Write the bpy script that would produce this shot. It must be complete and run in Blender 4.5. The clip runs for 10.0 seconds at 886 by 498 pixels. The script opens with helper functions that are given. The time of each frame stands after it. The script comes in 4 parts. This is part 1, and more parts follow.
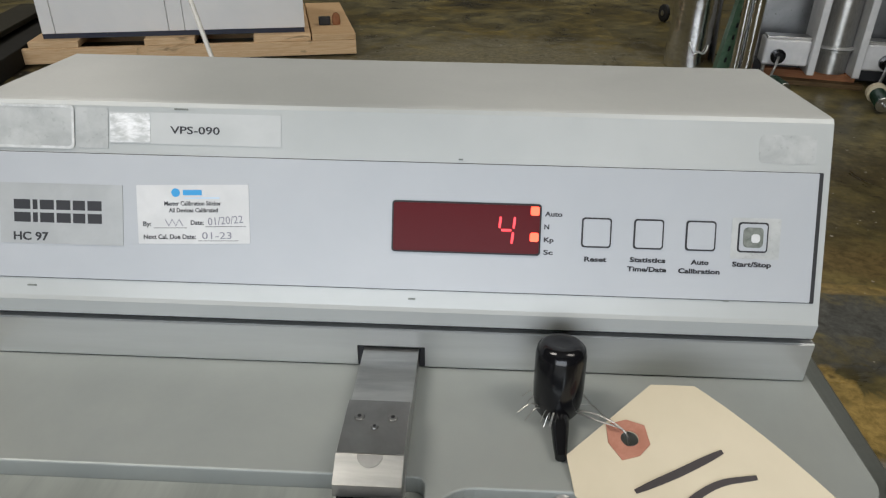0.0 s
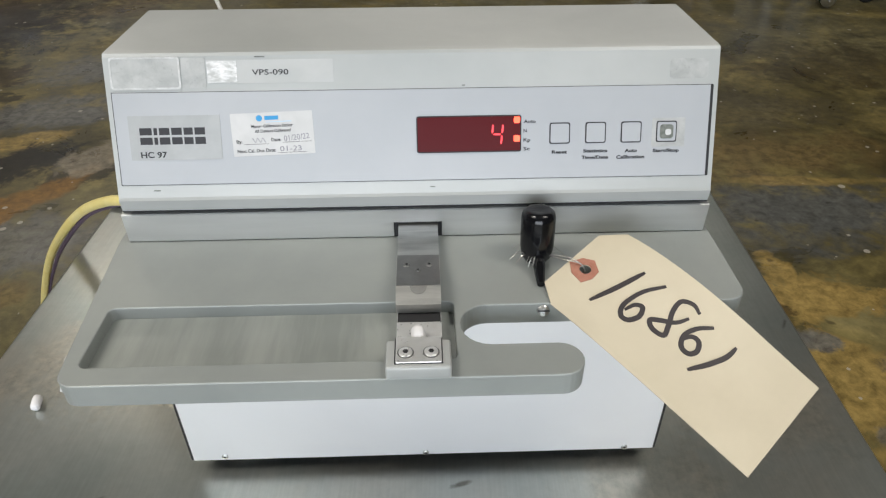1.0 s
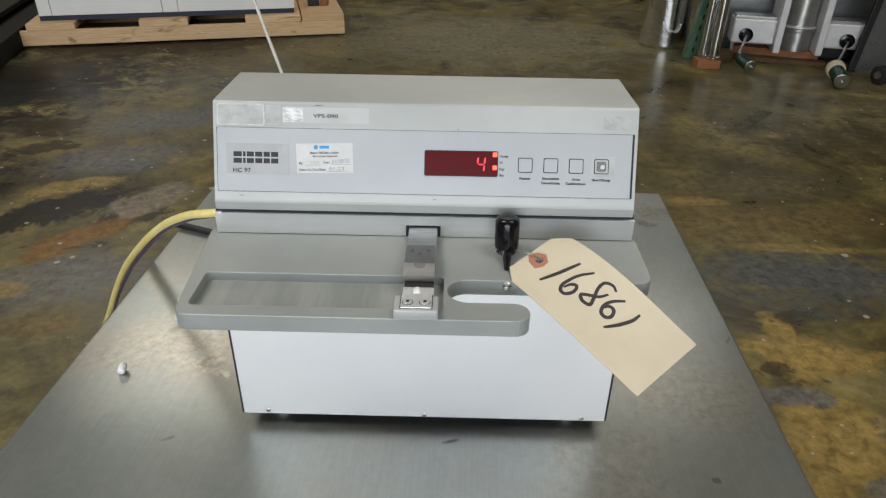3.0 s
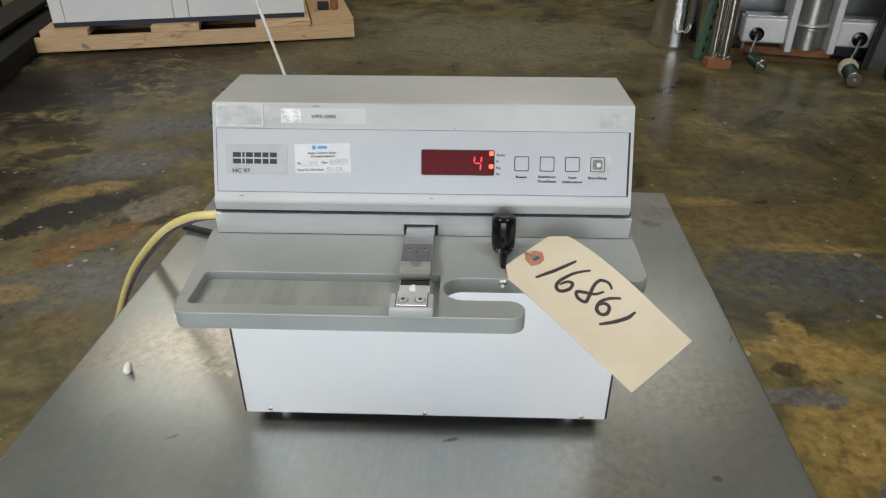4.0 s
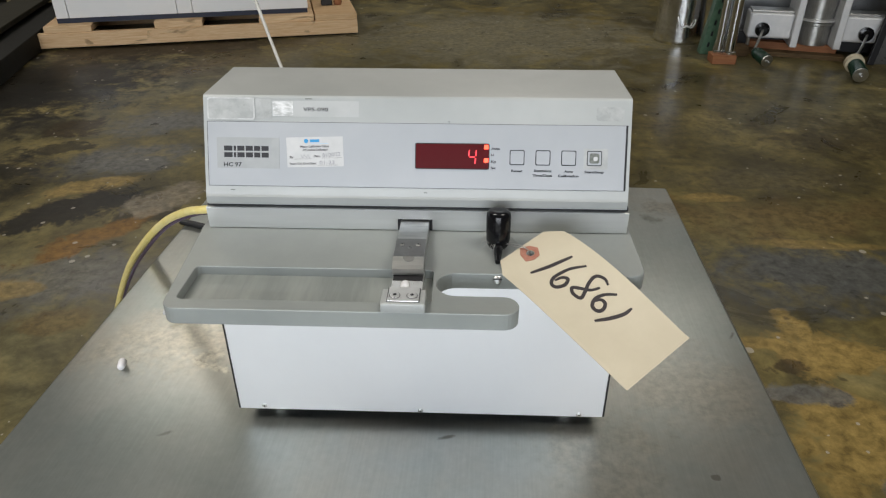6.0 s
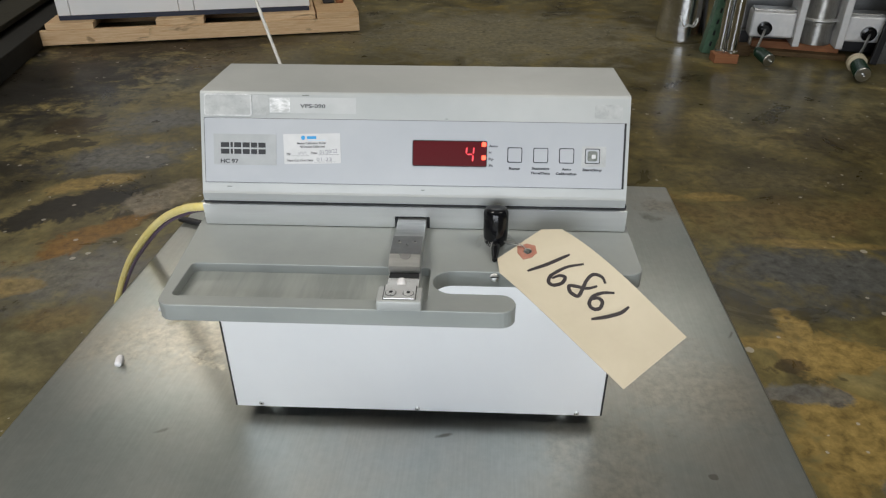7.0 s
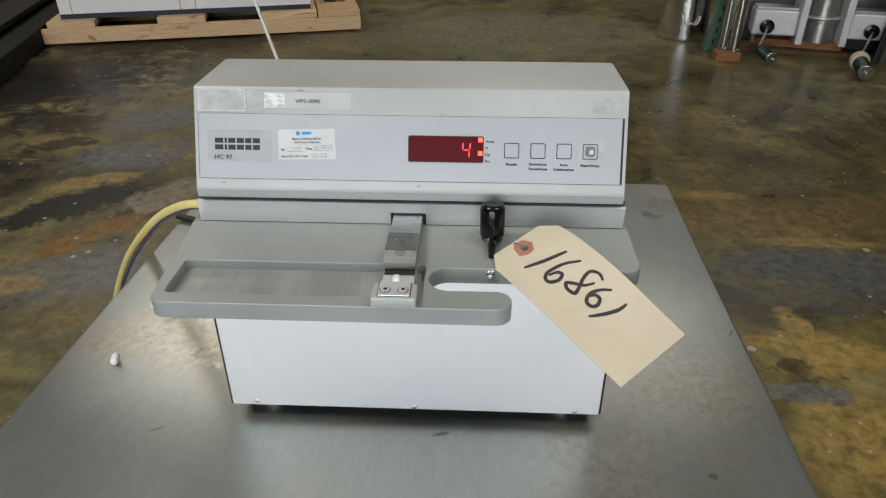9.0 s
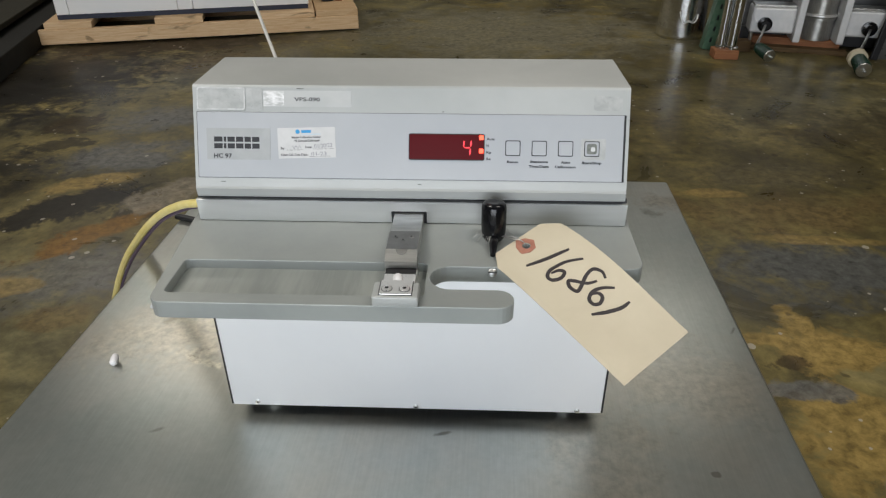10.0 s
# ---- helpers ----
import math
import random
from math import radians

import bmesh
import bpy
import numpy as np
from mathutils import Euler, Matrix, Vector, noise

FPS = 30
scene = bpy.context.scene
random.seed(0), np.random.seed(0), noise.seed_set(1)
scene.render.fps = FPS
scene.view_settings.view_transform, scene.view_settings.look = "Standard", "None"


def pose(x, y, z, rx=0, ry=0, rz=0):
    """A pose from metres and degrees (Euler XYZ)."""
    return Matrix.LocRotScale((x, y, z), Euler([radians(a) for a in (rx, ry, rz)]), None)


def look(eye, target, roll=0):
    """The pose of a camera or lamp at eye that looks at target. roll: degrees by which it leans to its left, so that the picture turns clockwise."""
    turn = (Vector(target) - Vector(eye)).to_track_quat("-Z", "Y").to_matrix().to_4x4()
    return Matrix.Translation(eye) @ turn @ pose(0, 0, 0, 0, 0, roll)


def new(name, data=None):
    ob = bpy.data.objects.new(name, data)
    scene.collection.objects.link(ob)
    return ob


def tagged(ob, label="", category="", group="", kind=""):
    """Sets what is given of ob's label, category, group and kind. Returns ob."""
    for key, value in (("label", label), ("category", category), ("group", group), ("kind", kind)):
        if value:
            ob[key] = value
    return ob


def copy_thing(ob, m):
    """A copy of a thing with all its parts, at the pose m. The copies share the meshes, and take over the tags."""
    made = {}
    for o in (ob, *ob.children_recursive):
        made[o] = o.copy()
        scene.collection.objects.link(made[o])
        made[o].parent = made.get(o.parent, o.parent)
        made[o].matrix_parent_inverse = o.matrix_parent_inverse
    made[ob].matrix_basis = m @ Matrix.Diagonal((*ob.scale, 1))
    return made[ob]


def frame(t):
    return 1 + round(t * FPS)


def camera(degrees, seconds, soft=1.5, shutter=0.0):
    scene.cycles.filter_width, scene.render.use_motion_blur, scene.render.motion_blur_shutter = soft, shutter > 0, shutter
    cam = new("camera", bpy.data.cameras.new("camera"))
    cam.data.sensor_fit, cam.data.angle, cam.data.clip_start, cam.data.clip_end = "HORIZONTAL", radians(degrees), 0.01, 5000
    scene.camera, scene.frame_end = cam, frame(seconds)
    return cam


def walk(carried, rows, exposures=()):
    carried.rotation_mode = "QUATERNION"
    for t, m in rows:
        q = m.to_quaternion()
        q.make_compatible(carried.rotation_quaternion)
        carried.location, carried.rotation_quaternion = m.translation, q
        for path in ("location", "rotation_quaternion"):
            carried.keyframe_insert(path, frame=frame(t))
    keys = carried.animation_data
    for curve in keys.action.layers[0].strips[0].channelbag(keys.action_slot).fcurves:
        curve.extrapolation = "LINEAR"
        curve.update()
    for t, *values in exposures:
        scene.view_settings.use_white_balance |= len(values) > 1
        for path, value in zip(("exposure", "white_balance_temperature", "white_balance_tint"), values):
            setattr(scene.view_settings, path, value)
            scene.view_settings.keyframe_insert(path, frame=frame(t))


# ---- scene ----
cam = camera(66.4, 10.0, soft=1.25)
PATH = [
    (0, (0.036, -0.215, 1.148), (-0.084, 1.526, 0.207), 0.8),
    (0.2, (0.03, -0.237, 1.162), (-0.043, 1.498, 0.17), 0.8),
    (0.5, (0.021, -0.265, 1.173), (-0.003, 1.416, 0.09), 0.8),
    (0.7, (0.022, -0.283, 1.177), (-0.006, 1.389, 0.08), 0.1),
    (1, (0.016, -0.313, 1.193), (0.014, 1.314, 0.029), -0.2),
    (1.2, (0.014, -0.326, 1.195), (0.029, 1.288, 0.014), 0.6),
    (1.5, (0.019, -0.341, 1.201), (0.028, 1.299, 0.055), 1.0),
    (1.7, (0.026, -0.358, 1.208), (0.01, 1.301, 0.091), 1.2),
    (2, (0.034, -0.396, 1.215), (-0.012, 1.283, 0.129), 1.0),
    (2.2, (0.035, -0.423, 1.226), (-0.005, 1.274, 0.167), 0.8),
    (2.5, (0.04, -0.444, 1.232), (-0.02, 1.263, 0.192), 1.0),
    (2.7, (0.036, -0.451, 1.234), (-0.032, 1.271, 0.22), 1.0),
    (4, (0.048, -0.459, 1.233), (-0.063, 1.269, 0.232), 0.0),
    (4.5, (0.052, -0.458, 1.234), (-0.069, 1.268, 0.23), -0.5),
    (5, (0.055, -0.454, 1.232), (-0.065, 1.27, 0.226), -0.5),
    (5.5, (0.054, -0.453, 1.23), (-0.066, 1.27, 0.222), -0.3),
    (7, (0.058, -0.451, 1.227), (-0.069, 1.268, 0.213), 0.0),
    (7.5, (0.057, -0.451, 1.227), (-0.07, 1.267, 0.212), 0.0),
    (8, (0.059, -0.449, 1.226), (-0.071, 1.266, 0.206), -0.2),
    (8.5, (0.063, -0.447, 1.224), (-0.072, 1.267, 0.203), -0.6),
    (9, (0.062, -0.447, 1.223), (-0.071, 1.27, 0.206), -0.1),
    (9.5, (0.06, -0.449, 1.223), (-0.072, 1.269, 0.207), -0.3),
    (10, (0.06, -0.445, 1.221), (-0.069, 1.272, 0.202), -0.3),
]
walk(cam, [(t, look(eye, target, roll)) for t, eye, target, roll in PATH],
     exposures=[(0.0, -0.12), (0.6, -0.03), (1.2, 0.03), (1.8, 0.01), (2.5, -0.06), (4.0, -0.10), (10.0, -0.17)])

# ---- world, lights, exposure ----
world = bpy.data.worlds.new("world")
scene.world = world
world.use_nodes = True
sky = world.node_tree.nodes.new("ShaderNodeTexSky")
sky.sky_type, sky.sun_disc = "NISHITA", False
sky.sun_elevation, sky.sun_rotation = radians(40), radians(200)
world.node_tree.nodes["Background"].inputs["Strength"].default_value = 0.1
world.node_tree.links.new(sky.outputs[0], world.node_tree.nodes["Background"].inputs[0])


def area_lamp(name, m, sx, sy, watts, colour):
    data = bpy.data.lights.new(name, "AREA")
    data.shape, data.size, data.size_y, data.energy, data.color = "RECTANGLE", sx, sy, watts, colour
    ob = new(name, data)
    ob.matrix_world = m
    return ob


DOOR_W, DOOR_H, SOUTH = 5.0, 3.4, -6.0
area_lamp("dock_daylight", look((-0.5, SOUTH + 0.1, 1.75), (-0.5, 0.0, 1.2)), DOOR_W, 2.9, 280, (0.86, 0.92, 1.0))
CEIL = 5.8
# last two are unseen, added behind the camera as general fill
LIGHT_ROWS = [(-5.5, 8.1, 140), (0.2, 7.4, 75), (3.5, 8.1, 60), (-2.8, -0.9, 180), (2.7, -1.0, 115)]
for lx, ly, watts in LIGHT_ROWS:
    area_lamp("tube_light", pose(lx, ly, CEIL - 0.32), 2.4, 1.3, watts, (1.0, 0.95, 0.87))


# ---- materials ----
def shader(name):
    m = bpy.data.materials.new(name)
    m.use_nodes = True
    nt = m.node_tree
    return m, nt, nt.nodes["Principled BSDF"]


def noise_node(nt, vec, scale, detail=4.0, rough=0.55, distortion=0.0):
    n = nt.nodes.new("ShaderNodeTexNoise")
    n.inputs["Scale"].default_value, n.inputs["Detail"].default_value = scale, detail
    n.inputs["Roughness"].default_value, n.inputs["Distortion"].default_value = rough, distortion
    if vec is not None:
        nt.links.new(vec, n.inputs["Vector"])
    return n.outputs["Fac"]


def ramp_node(nt, fac, stops):
    r = nt.nodes.new("ShaderNodeValToRGB")
    while len(r.color_ramp.elements) < len(stops):
        r.color_ramp.elements.new(0.5)
    for e, (p, c) in zip(r.color_ramp.elements, stops):
        e.position = p
        e.color = (*c, 1.0) if not isinstance(c, float) else (c, c, c, 1.0)
    nt.links.new(fac, r.inputs[0])
    return r.outputs[0]


def mix_node(nt, fac, a, b, blend="MIX"):
    n = nt.nodes.new("ShaderNodeMix")
    n.data_type, n.blend_type = "RGBA", blend
    for sock, v in ((n.inputs[0], fac), (n.inputs[6], a), (n.inputs[7], b)):
        if isinstance(v, bpy.types.NodeSocket):
            nt.links.new(v, sock)
        elif isinstance(v, (int, float)):
            sock.default_value = v
        else:
            sock.default_value = (*v, 1.0)
    return n.outputs[2]


def math_node(nt, op, a, b=0.0, clamp=False):
    n = nt.nodes.new("ShaderNodeMath")
    n.operation, n.use_clamp = op, clamp
    for sock, v in ((n.inputs[0], a), (n.inputs[1], b)):
        if isinstance(v, bpy.types.NodeSocket):
            nt.links.new(v, sock)
        else:
            sock.default_value = v
    return n.outputs[0]


def coords(nt, stretch=(1, 1, 1), kind="Object"):
    t = nt.nodes.new("ShaderNodeTexCoord")
    m = nt.nodes.new("ShaderNodeMapping")
    m.inputs["Scale"].default_value = stretch
    nt.links.new(t.outputs[kind], m.inputs["Vector"])
    return m.outputs[0]


def bump_to(nt, bsdf, height, strength, distance):
    b = nt.nodes.new("ShaderNodeBump")
    b.inputs["Strength"].default_value, b.inputs["Distance"].default_value = strength, distance
    nt.links.new(height, b.inputs["Height"])
    nt.links.new(b.outputs[0], bsdf.inputs["Normal"])


def surface(name, a, b, scale=20.0, rough=0.5, metal=0.0, vary=0.1, fine=300.0, bump=0.15, depth=0.0005,
            stretch=(1, 1, 1), low=0.35, high=0.65):
    """Two tones in patches, fine grain in gloss and relief."""
    m, nt, p = shader(name)
    v = coords(nt, stretch)
    big = noise_node(nt, v, scale, 5.0, 0.6, 0.3)
    small = noise_node(nt, v, fine, 3.0, 0.6)
    nt.links.new(ramp_node(nt, big, [(low, a), (high, b)]), p.inputs["Base Color"])
    r = math_node(nt, "MULTIPLY_ADD", small, vary * 2)
    r.node.inputs[2].default_value = rough - vary
    nt.links.new(r, p.inputs["Roughness"])
    p.inputs["Metallic"].default_value = metal
    if bump:
        bump_to(nt, p, small, bump, depth)
    return m


def plain(name, colour, rough=0.5, metal=0.0, emit=0.0):
    m, nt, p = shader(name)
    p.inputs["Base Color"].default_value = (*colour, 1.0)
    p.inputs["Roughness"].default_value, p.inputs["Metallic"].default_value = rough, metal
    if emit:
        p.inputs["Emission Color"].default_value = (*colour, 1.0)
        p.inputs["Emission Strength"].default_value = emit
    return m


def stain_nodes(nt, v, base, stains, ragged, fine, slope=3.4):
    """Lays ragged ovals (stains, painted shade and sheen) over a colour: centre, half sizes, turn, colour, strength."""
    sep = nt.nodes.new("ShaderNodeSeparateXYZ")
    nt.links.new(v, sep.inputs[0])
    for cx, cy, rx, ry, turn, colour, amount in stains:
        c, s = math.cos(radians(turn)), math.sin(radians(turn))
        dx, dy = math_node(nt, "SUBTRACT", sep.outputs[0], cx), math_node(nt, "SUBTRACT", sep.outputs[1], cy)
        u = math_node(nt, "ADD", math_node(nt, "MULTIPLY", dx, c / rx), math_node(nt, "MULTIPLY", dy, s / rx))
        w = math_node(nt, "ADD", math_node(nt, "MULTIPLY", dx, -s / ry), math_node(nt, "MULTIPLY", dy, c / ry))
        d = math_node(nt, "SQRT", math_node(nt, "ADD", math_node(nt, "MULTIPLY", u, u), math_node(nt, "MULTIPLY", w, w)))
        d = math_node(nt, "ADD", d, ragged)
        mask = math_node(nt, "MULTIPLY", math_node(nt, "MULTIPLY", math_node(nt, "SUBTRACT", 1.15, d), slope, True), amount, True)
        tone = ramp_node(nt, fine, [(0.34, tuple(q * 0.3 for q in colour)), (0.66, tuple(q * 1.75 for q in colour))])
        base = mix_node(nt, mask, base, mix_node(nt, 0.6, colour, tone))
    return base


def floor_material():
    """Worn sealed concrete with ochre and grey-blue stains, paint flecks and shade painted under the pallet."""
    m, nt, p = shader("stained concrete")
    v = coords(nt, (1, 1, 1))
    wide = noise_node(nt, v, 0.7, 5.0, 0.55, 0.5)
    mid = noise_node(nt, v, 2.6, 7.0, 0.62, 0.7)
    blot = noise_node(nt, v, 6.5, 6.0, 0.62, 0.5)
    fine = noise_node(nt, v, 26.0, 5.0, 0.7, 0.3)
    grit = noise_node(nt, v, 160.0, 3.0, 0.6)
    base = ramp_node(nt, wide, [(0.30, (0.058, 0.049, 0.023)), (0.45, (0.126, 0.105, 0.046)), (0.58, (0.138, 0.125, 0.072)), (0.72, (0.196, 0.152, 0.058))])
    base = mix_node(nt, 0.9, base, ramp_node(nt, mid, [(0.34, (0.34, 0.34, 0.34)), (0.5, (0.95, 0.94, 0.88)), (0.66, (1.65, 1.56, 1.30))]), "MULTIPLY")
    base = mix_node(nt, 0.7, base, ramp_node(nt, blot, [(0.36, (0.62, 0.62, 0.62)), (0.64, (1.3, 1.28, 1.2))]), "MULTIPLY")
    base = mix_node(nt, 0.6, base, ramp_node(nt, fine, [(0.36, (0.66, 0.66, 0.65)), (0.68, (1.4, 1.36, 1.26))]), "MULTIPLY")
    ragged = math_node(nt, "ADD", math_node(nt, "MULTIPLY", math_node(nt, "SUBTRACT", blot, 0.5), 2.6), math_node(nt, "MULTIPLY", math_node(nt, "SUBTRACT", fine, 0.5), 1.0))
    base = stain_nodes(nt, v, base, STAINS_SHADE_SOFT, ragged, fine, 1.5)
    base = stain_nodes(nt, v, base, STAINS_CRISP, ragged, fine, 3.2)
    pores = noise_node(nt, v, 15.0, 2.0, 0.4)
    base = mix_node(nt, ramp_node(nt, pores, [(0.71, 0.0), (0.76, 0.6)]), base, (0.016, 0.013, 0.009))
    cells = nt.nodes.new("ShaderNodeTexVoronoi")
    cells.inputs["Scale"].default_value = 14.0
    nt.links.new(v, cells.inputs["Vector"])
    size = math_node(nt, "MULTIPLY", math_node(nt, "POWER", noise_node(nt, v, 4.0, 2.0, 0.5), 3.0), 0.6)
    fleck = math_node(nt, "LESS_THAN", math_node(nt, "ADD", cells.outputs["Distance"], math_node(nt, "MULTIPLY", fine, 0.06)), size)
    base = mix_node(nt, math_node(nt, "MULTIPLY", fleck, 0.75), base, (0.40, 0.37, 0.31))
    nt.links.new(base, p.inputs["Base Color"])
    nt.links.new(ramp_node(nt, mid, [(0.3, 0.24), (0.7, 0.44)]), p.inputs["Roughness"])
    p.inputs["Specular IOR Level"].default_value = 0.10
    bump_to(nt, p, math_node(nt, "ADD", grit, fine), 0.12, 0.0015)
    return m


def steel_top_material():
    """Used stainless sheet: cloudy gloss, dried smears, fine scratches, a painted warm reflection."""
    m, nt, p = shader("used stainless sheet")
    v = coords(nt)
    cloud = noise_node(nt, v, 4.0, 5.0, 0.55, 0.4)
    tint = noise_node(nt, v, 7.0, 4.0, 0.55, 0.2)
    smear = noise_node(nt, coords(nt, (2.4, 1.0, 1.0)), 8.0, 6.0, 0.66, 0.5)
    fine = noise_node(nt, v, 110.0, 4.0, 0.7)
    scratch = noise_node(nt, coords(nt, (90.0, 3.0, 6.0)), 6.0, 3.0, 0.6)
    base = ramp_node(nt, cloud, [(0.32, (0.42, 0.455, 0.43)), (0.68, (0.53, 0.545, 0.515))])
    base = mix_node(nt, ramp_node(nt, tint, [(0.46, 0.0), (0.68, 0.55)]), base, (0.50, 0.455, 0.375))
    base = mix_node(nt, ramp_node(nt, noise_node(nt, v, 5.5, 4.0, 0.55, 0.4), [(0.50, 0.0), (0.70, 0.6)]), base, (0.37, 0.425, 0.415))
    base = mix_node(nt, ramp_node(nt, smear, [(0.52, 0.0), (0.72, 0.35)]), base, (0.40, 0.41, 0.39))
    base = mix_node(nt, 0.25, base, ramp_node(nt, fine, [(0.35, (0.78, 0.78, 0.78)), (0.7, (1.12, 1.12, 1.12))]), "MULTIPLY")
    base = mix_node(nt, 0.2, base, ramp_node(nt, scratch, [(0.35, (0.8, 0.8, 0.8)), (0.65, (1.15, 1.15, 1.15))]), "MULTIPLY")
    ragged = math_node(nt, "MULTIPLY", math_node(nt, "SUBTRACT", noise_node(nt, v, 45.0, 5.0, 0.7), 0.5), 3.0)
    base = stain_nodes(nt, v, base, TABLE_STAINS_SHEEN, ragged, fine, 1.3)
    specks = noise_node(nt, v, 60.0, 1.0, 0.3)
    base = mix_node(nt, ramp_node(nt, specks, [(0.82, 0.0), (0.86, 0.6)]), base, (0.16, 0.14, 0.11))
    nt.links.new(base, p.inputs["Base Color"])
    p.inputs["Metallic"].default_value = 0.85
    r = math_node(nt, "ADD", math_node(nt, "MULTIPLY", cloud, 0.16), math_node(nt, "MULTIPLY", smear, 0.10))
    nt.links.new(math_node(nt, "ADD", r, 0.21), p.inputs["Roughness"])
    return m


def wood_material(name, a, b, grain=(2.0, 30.0, 30.0), rough=0.75):
    m, nt, p = shader(name)
    v = coords(nt, grain)
    g = noise_node(nt, v, 3.0, 6.0, 0.65, 0.8)
    knots = noise_node(nt, coords(nt, (2, 6, 6)), 2.2, 3.0, 0.5, 1.0)
    info = nt.nodes.new("ShaderNodeObjectInfo")
    base = ramp_node(nt, g, [(0.3, a), (0.7, b)])
    base = mix_node(nt, ramp_node(nt, knots, [(0.66, 0.0), (0.74, 0.7)]), base, tuple(c * 0.35 for c in a))
    tone = ramp_node(nt, info.outputs["Random"], [(0.0, (0.82, 0.80, 0.76)), (1.0, (1.0, 1.0, 1.0))])
    nt.links.new(mix_node(nt, 1.0, base, tone, "MULTIPLY"), p.inputs["Base Color"])
    p.inputs["Roughness"].default_value = rough
    p.inputs["Specular IOR Level"].default_value = 0.2
    bump_to(nt, p, g, 0.3, 0.002)
    return m


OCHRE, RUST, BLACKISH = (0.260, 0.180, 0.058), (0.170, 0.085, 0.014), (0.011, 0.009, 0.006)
SLATE, BEIGE, BROWN = (0.118, 0.116, 0.108), (0.200, 0.168, 0.120), (0.140, 0.096, 0.036)
UMBER, OLIVE, SMOKE = (0.042, 0.028, 0.012), (0.100, 0.082, 0.042), (0.082, 0.084, 0.080)
# centre x, y, half length, half width, turn, colour, strength
STAINS_SHADE_SOFT = [
    (-1.63, 2.88, 0.36, 0.20, 20, SLATE, 0.75), (-1.64, 2.35, 0.38, 0.18, 18, SLATE, 0.85), (-1.33, 1.36, 0.34, 0.20, 30, SLATE, 0.7),
    # black oval at (-2.26, 4.42) paints the shade under the pallet front
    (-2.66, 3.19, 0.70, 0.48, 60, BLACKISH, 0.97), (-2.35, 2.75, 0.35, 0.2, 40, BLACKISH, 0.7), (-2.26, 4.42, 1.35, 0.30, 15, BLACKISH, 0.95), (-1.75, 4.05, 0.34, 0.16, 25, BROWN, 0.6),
    (-2.10, 3.75, 0.42, 0.16, 20, BROWN, 0.6), (-2.75, 3.75, 0.30, 0.22, 40, UMBER, 0.7), (-2.2, 2.1, 0.4, 0.3, 30, BLACKISH, 0.85),
    (1.20, 1.55, 0.46, 0.22, 4, SMOKE, 0.9), (1.20, 1.97, 0.55, 0.17, 4, BROWN, 0.7), (1.30, 2.35, 0.50, 0.16, 6, OLIVE, 0.6),
    # oval at (0.05, 4.9): wide, paler olive than the floor around it
    (-2.8, 3.5, 1.1, 0.75, 50, BLACKISH, 0.9), (0.05, 4.9, 1.5, 1.0, 0, (0.22, 0.20, 0.135), 0.75), (0.60, 3.2, 0.8, 0.4, 0, OLIVE, 0.5), (2.0, 2.9, 0.7, 0.35, 0, UMBER, 0.5),
]
STAINS_CRISP = [
    (-2.08, 2.76, 0.14, 0.13, 0, UMBER, 0.85), (-1.99, 2.48, 0.16, 0.08, 20, BLACKISH, 0.75), (-1.63, 2.07, 0.20, 0.07, 30, OCHRE, 0.8),
    (-1.63, 1.83, 0.32, 0.13, 42, BLACKISH, 0.95), (-1.28, 1.83, 0.15, 0.08, 30, BLACKISH, 0.8), (-1.41, 1.63, 0.23, 0.07, 52, RUST, 0.9),
    (-1.26, 1.97, 0.17, 0.10, 55, BEIGE, 0.8), (-1.49, 1.28, 0.10, 0.06, 20, OCHRE, 0.6), (-1.25, 1.13, 0.12, 0.07, 20, BROWN, 0.6),
    (1.05, 1.12, 0.17, 0.11, -8, OCHRE, 1.0), (0.98, 1.26, 0.05, 0.07, 20, OCHRE, 0.9), (0.88, 1.16, 0.11, 0.03, 0, OCHRE, 0.8),
    (0.95, 0.80, 0.15, 0.17, 0, OCHRE, 0.85), (0.89, 1.06, 0.06, 0.03, 10, UMBER, 0.8), (0.90, 0.95, 0.10, 0.04, 0, SLATE, 0.85),
]
STAINS_CRISP += [(1.29, 1.76, 0.26, 0.03, 0, OCHRE, 0.6), (0.96, 2.13, 0.17, 0.04, 0, OCHRE, 0.7), (1.02, 0.66, 0.07, 0.03, 20, SLATE, 0.7), (1.3, 0.75, 0.2, 0.15, 0, SLATE, 0.5)]
DIRT, LIME = (0.10, 0.085, 0.06), (0.62, 0.60, 0.52)
TABLE_STAINS_SHEEN = [
    (0.046, 0.072, 0.007, 0.002, 20, DIRT, 0.7), (0.315, 0.530, 0.032, 0.026, 0, (0.34, 0.31, 0.25), 0.7), (0.300, 0.500, 0.010, 0.016, 30, DIRT, 0.5),
    (-0.188, 0.148, 0.030, 0.005, -20, LIME, 0.8), (-0.205, 0.165, 0.020, 0.010, 10, LIME, 0.5), (-0.255, 0.215, 0.012, 0.006, 40, DIRT, 0.6),
    # first oval paints the warm lamp reflection left of the tester
    (-0.240, 0.190, 0.10, 0.05, 20, (0.52, 0.46, 0.36), 0.4), (0.270, 0.150, 0.08, 0.06, 0, (0.46, 0.42, 0.34), 0.3), (0.18, 0.05, 0.05, 0.09, 10, (0.42, 0.38, 0.30), 0.3),
    (0.335, 0.235, 0.008, 0.002, 60, DIRT, 0.6), (-0.20, 0.06, 0.006, 0.002, 30, DIRT, 0.4),
]
M_FLOOR = floor_material()
M_TABLE = steel_top_material()
M_SHELL = surface("light grey enamel", (0.39, 0.405, 0.397), (0.455, 0.468, 0.458), 9.0, 0.36, 0.08, 0.06, 700, 0.05, 0.0002)
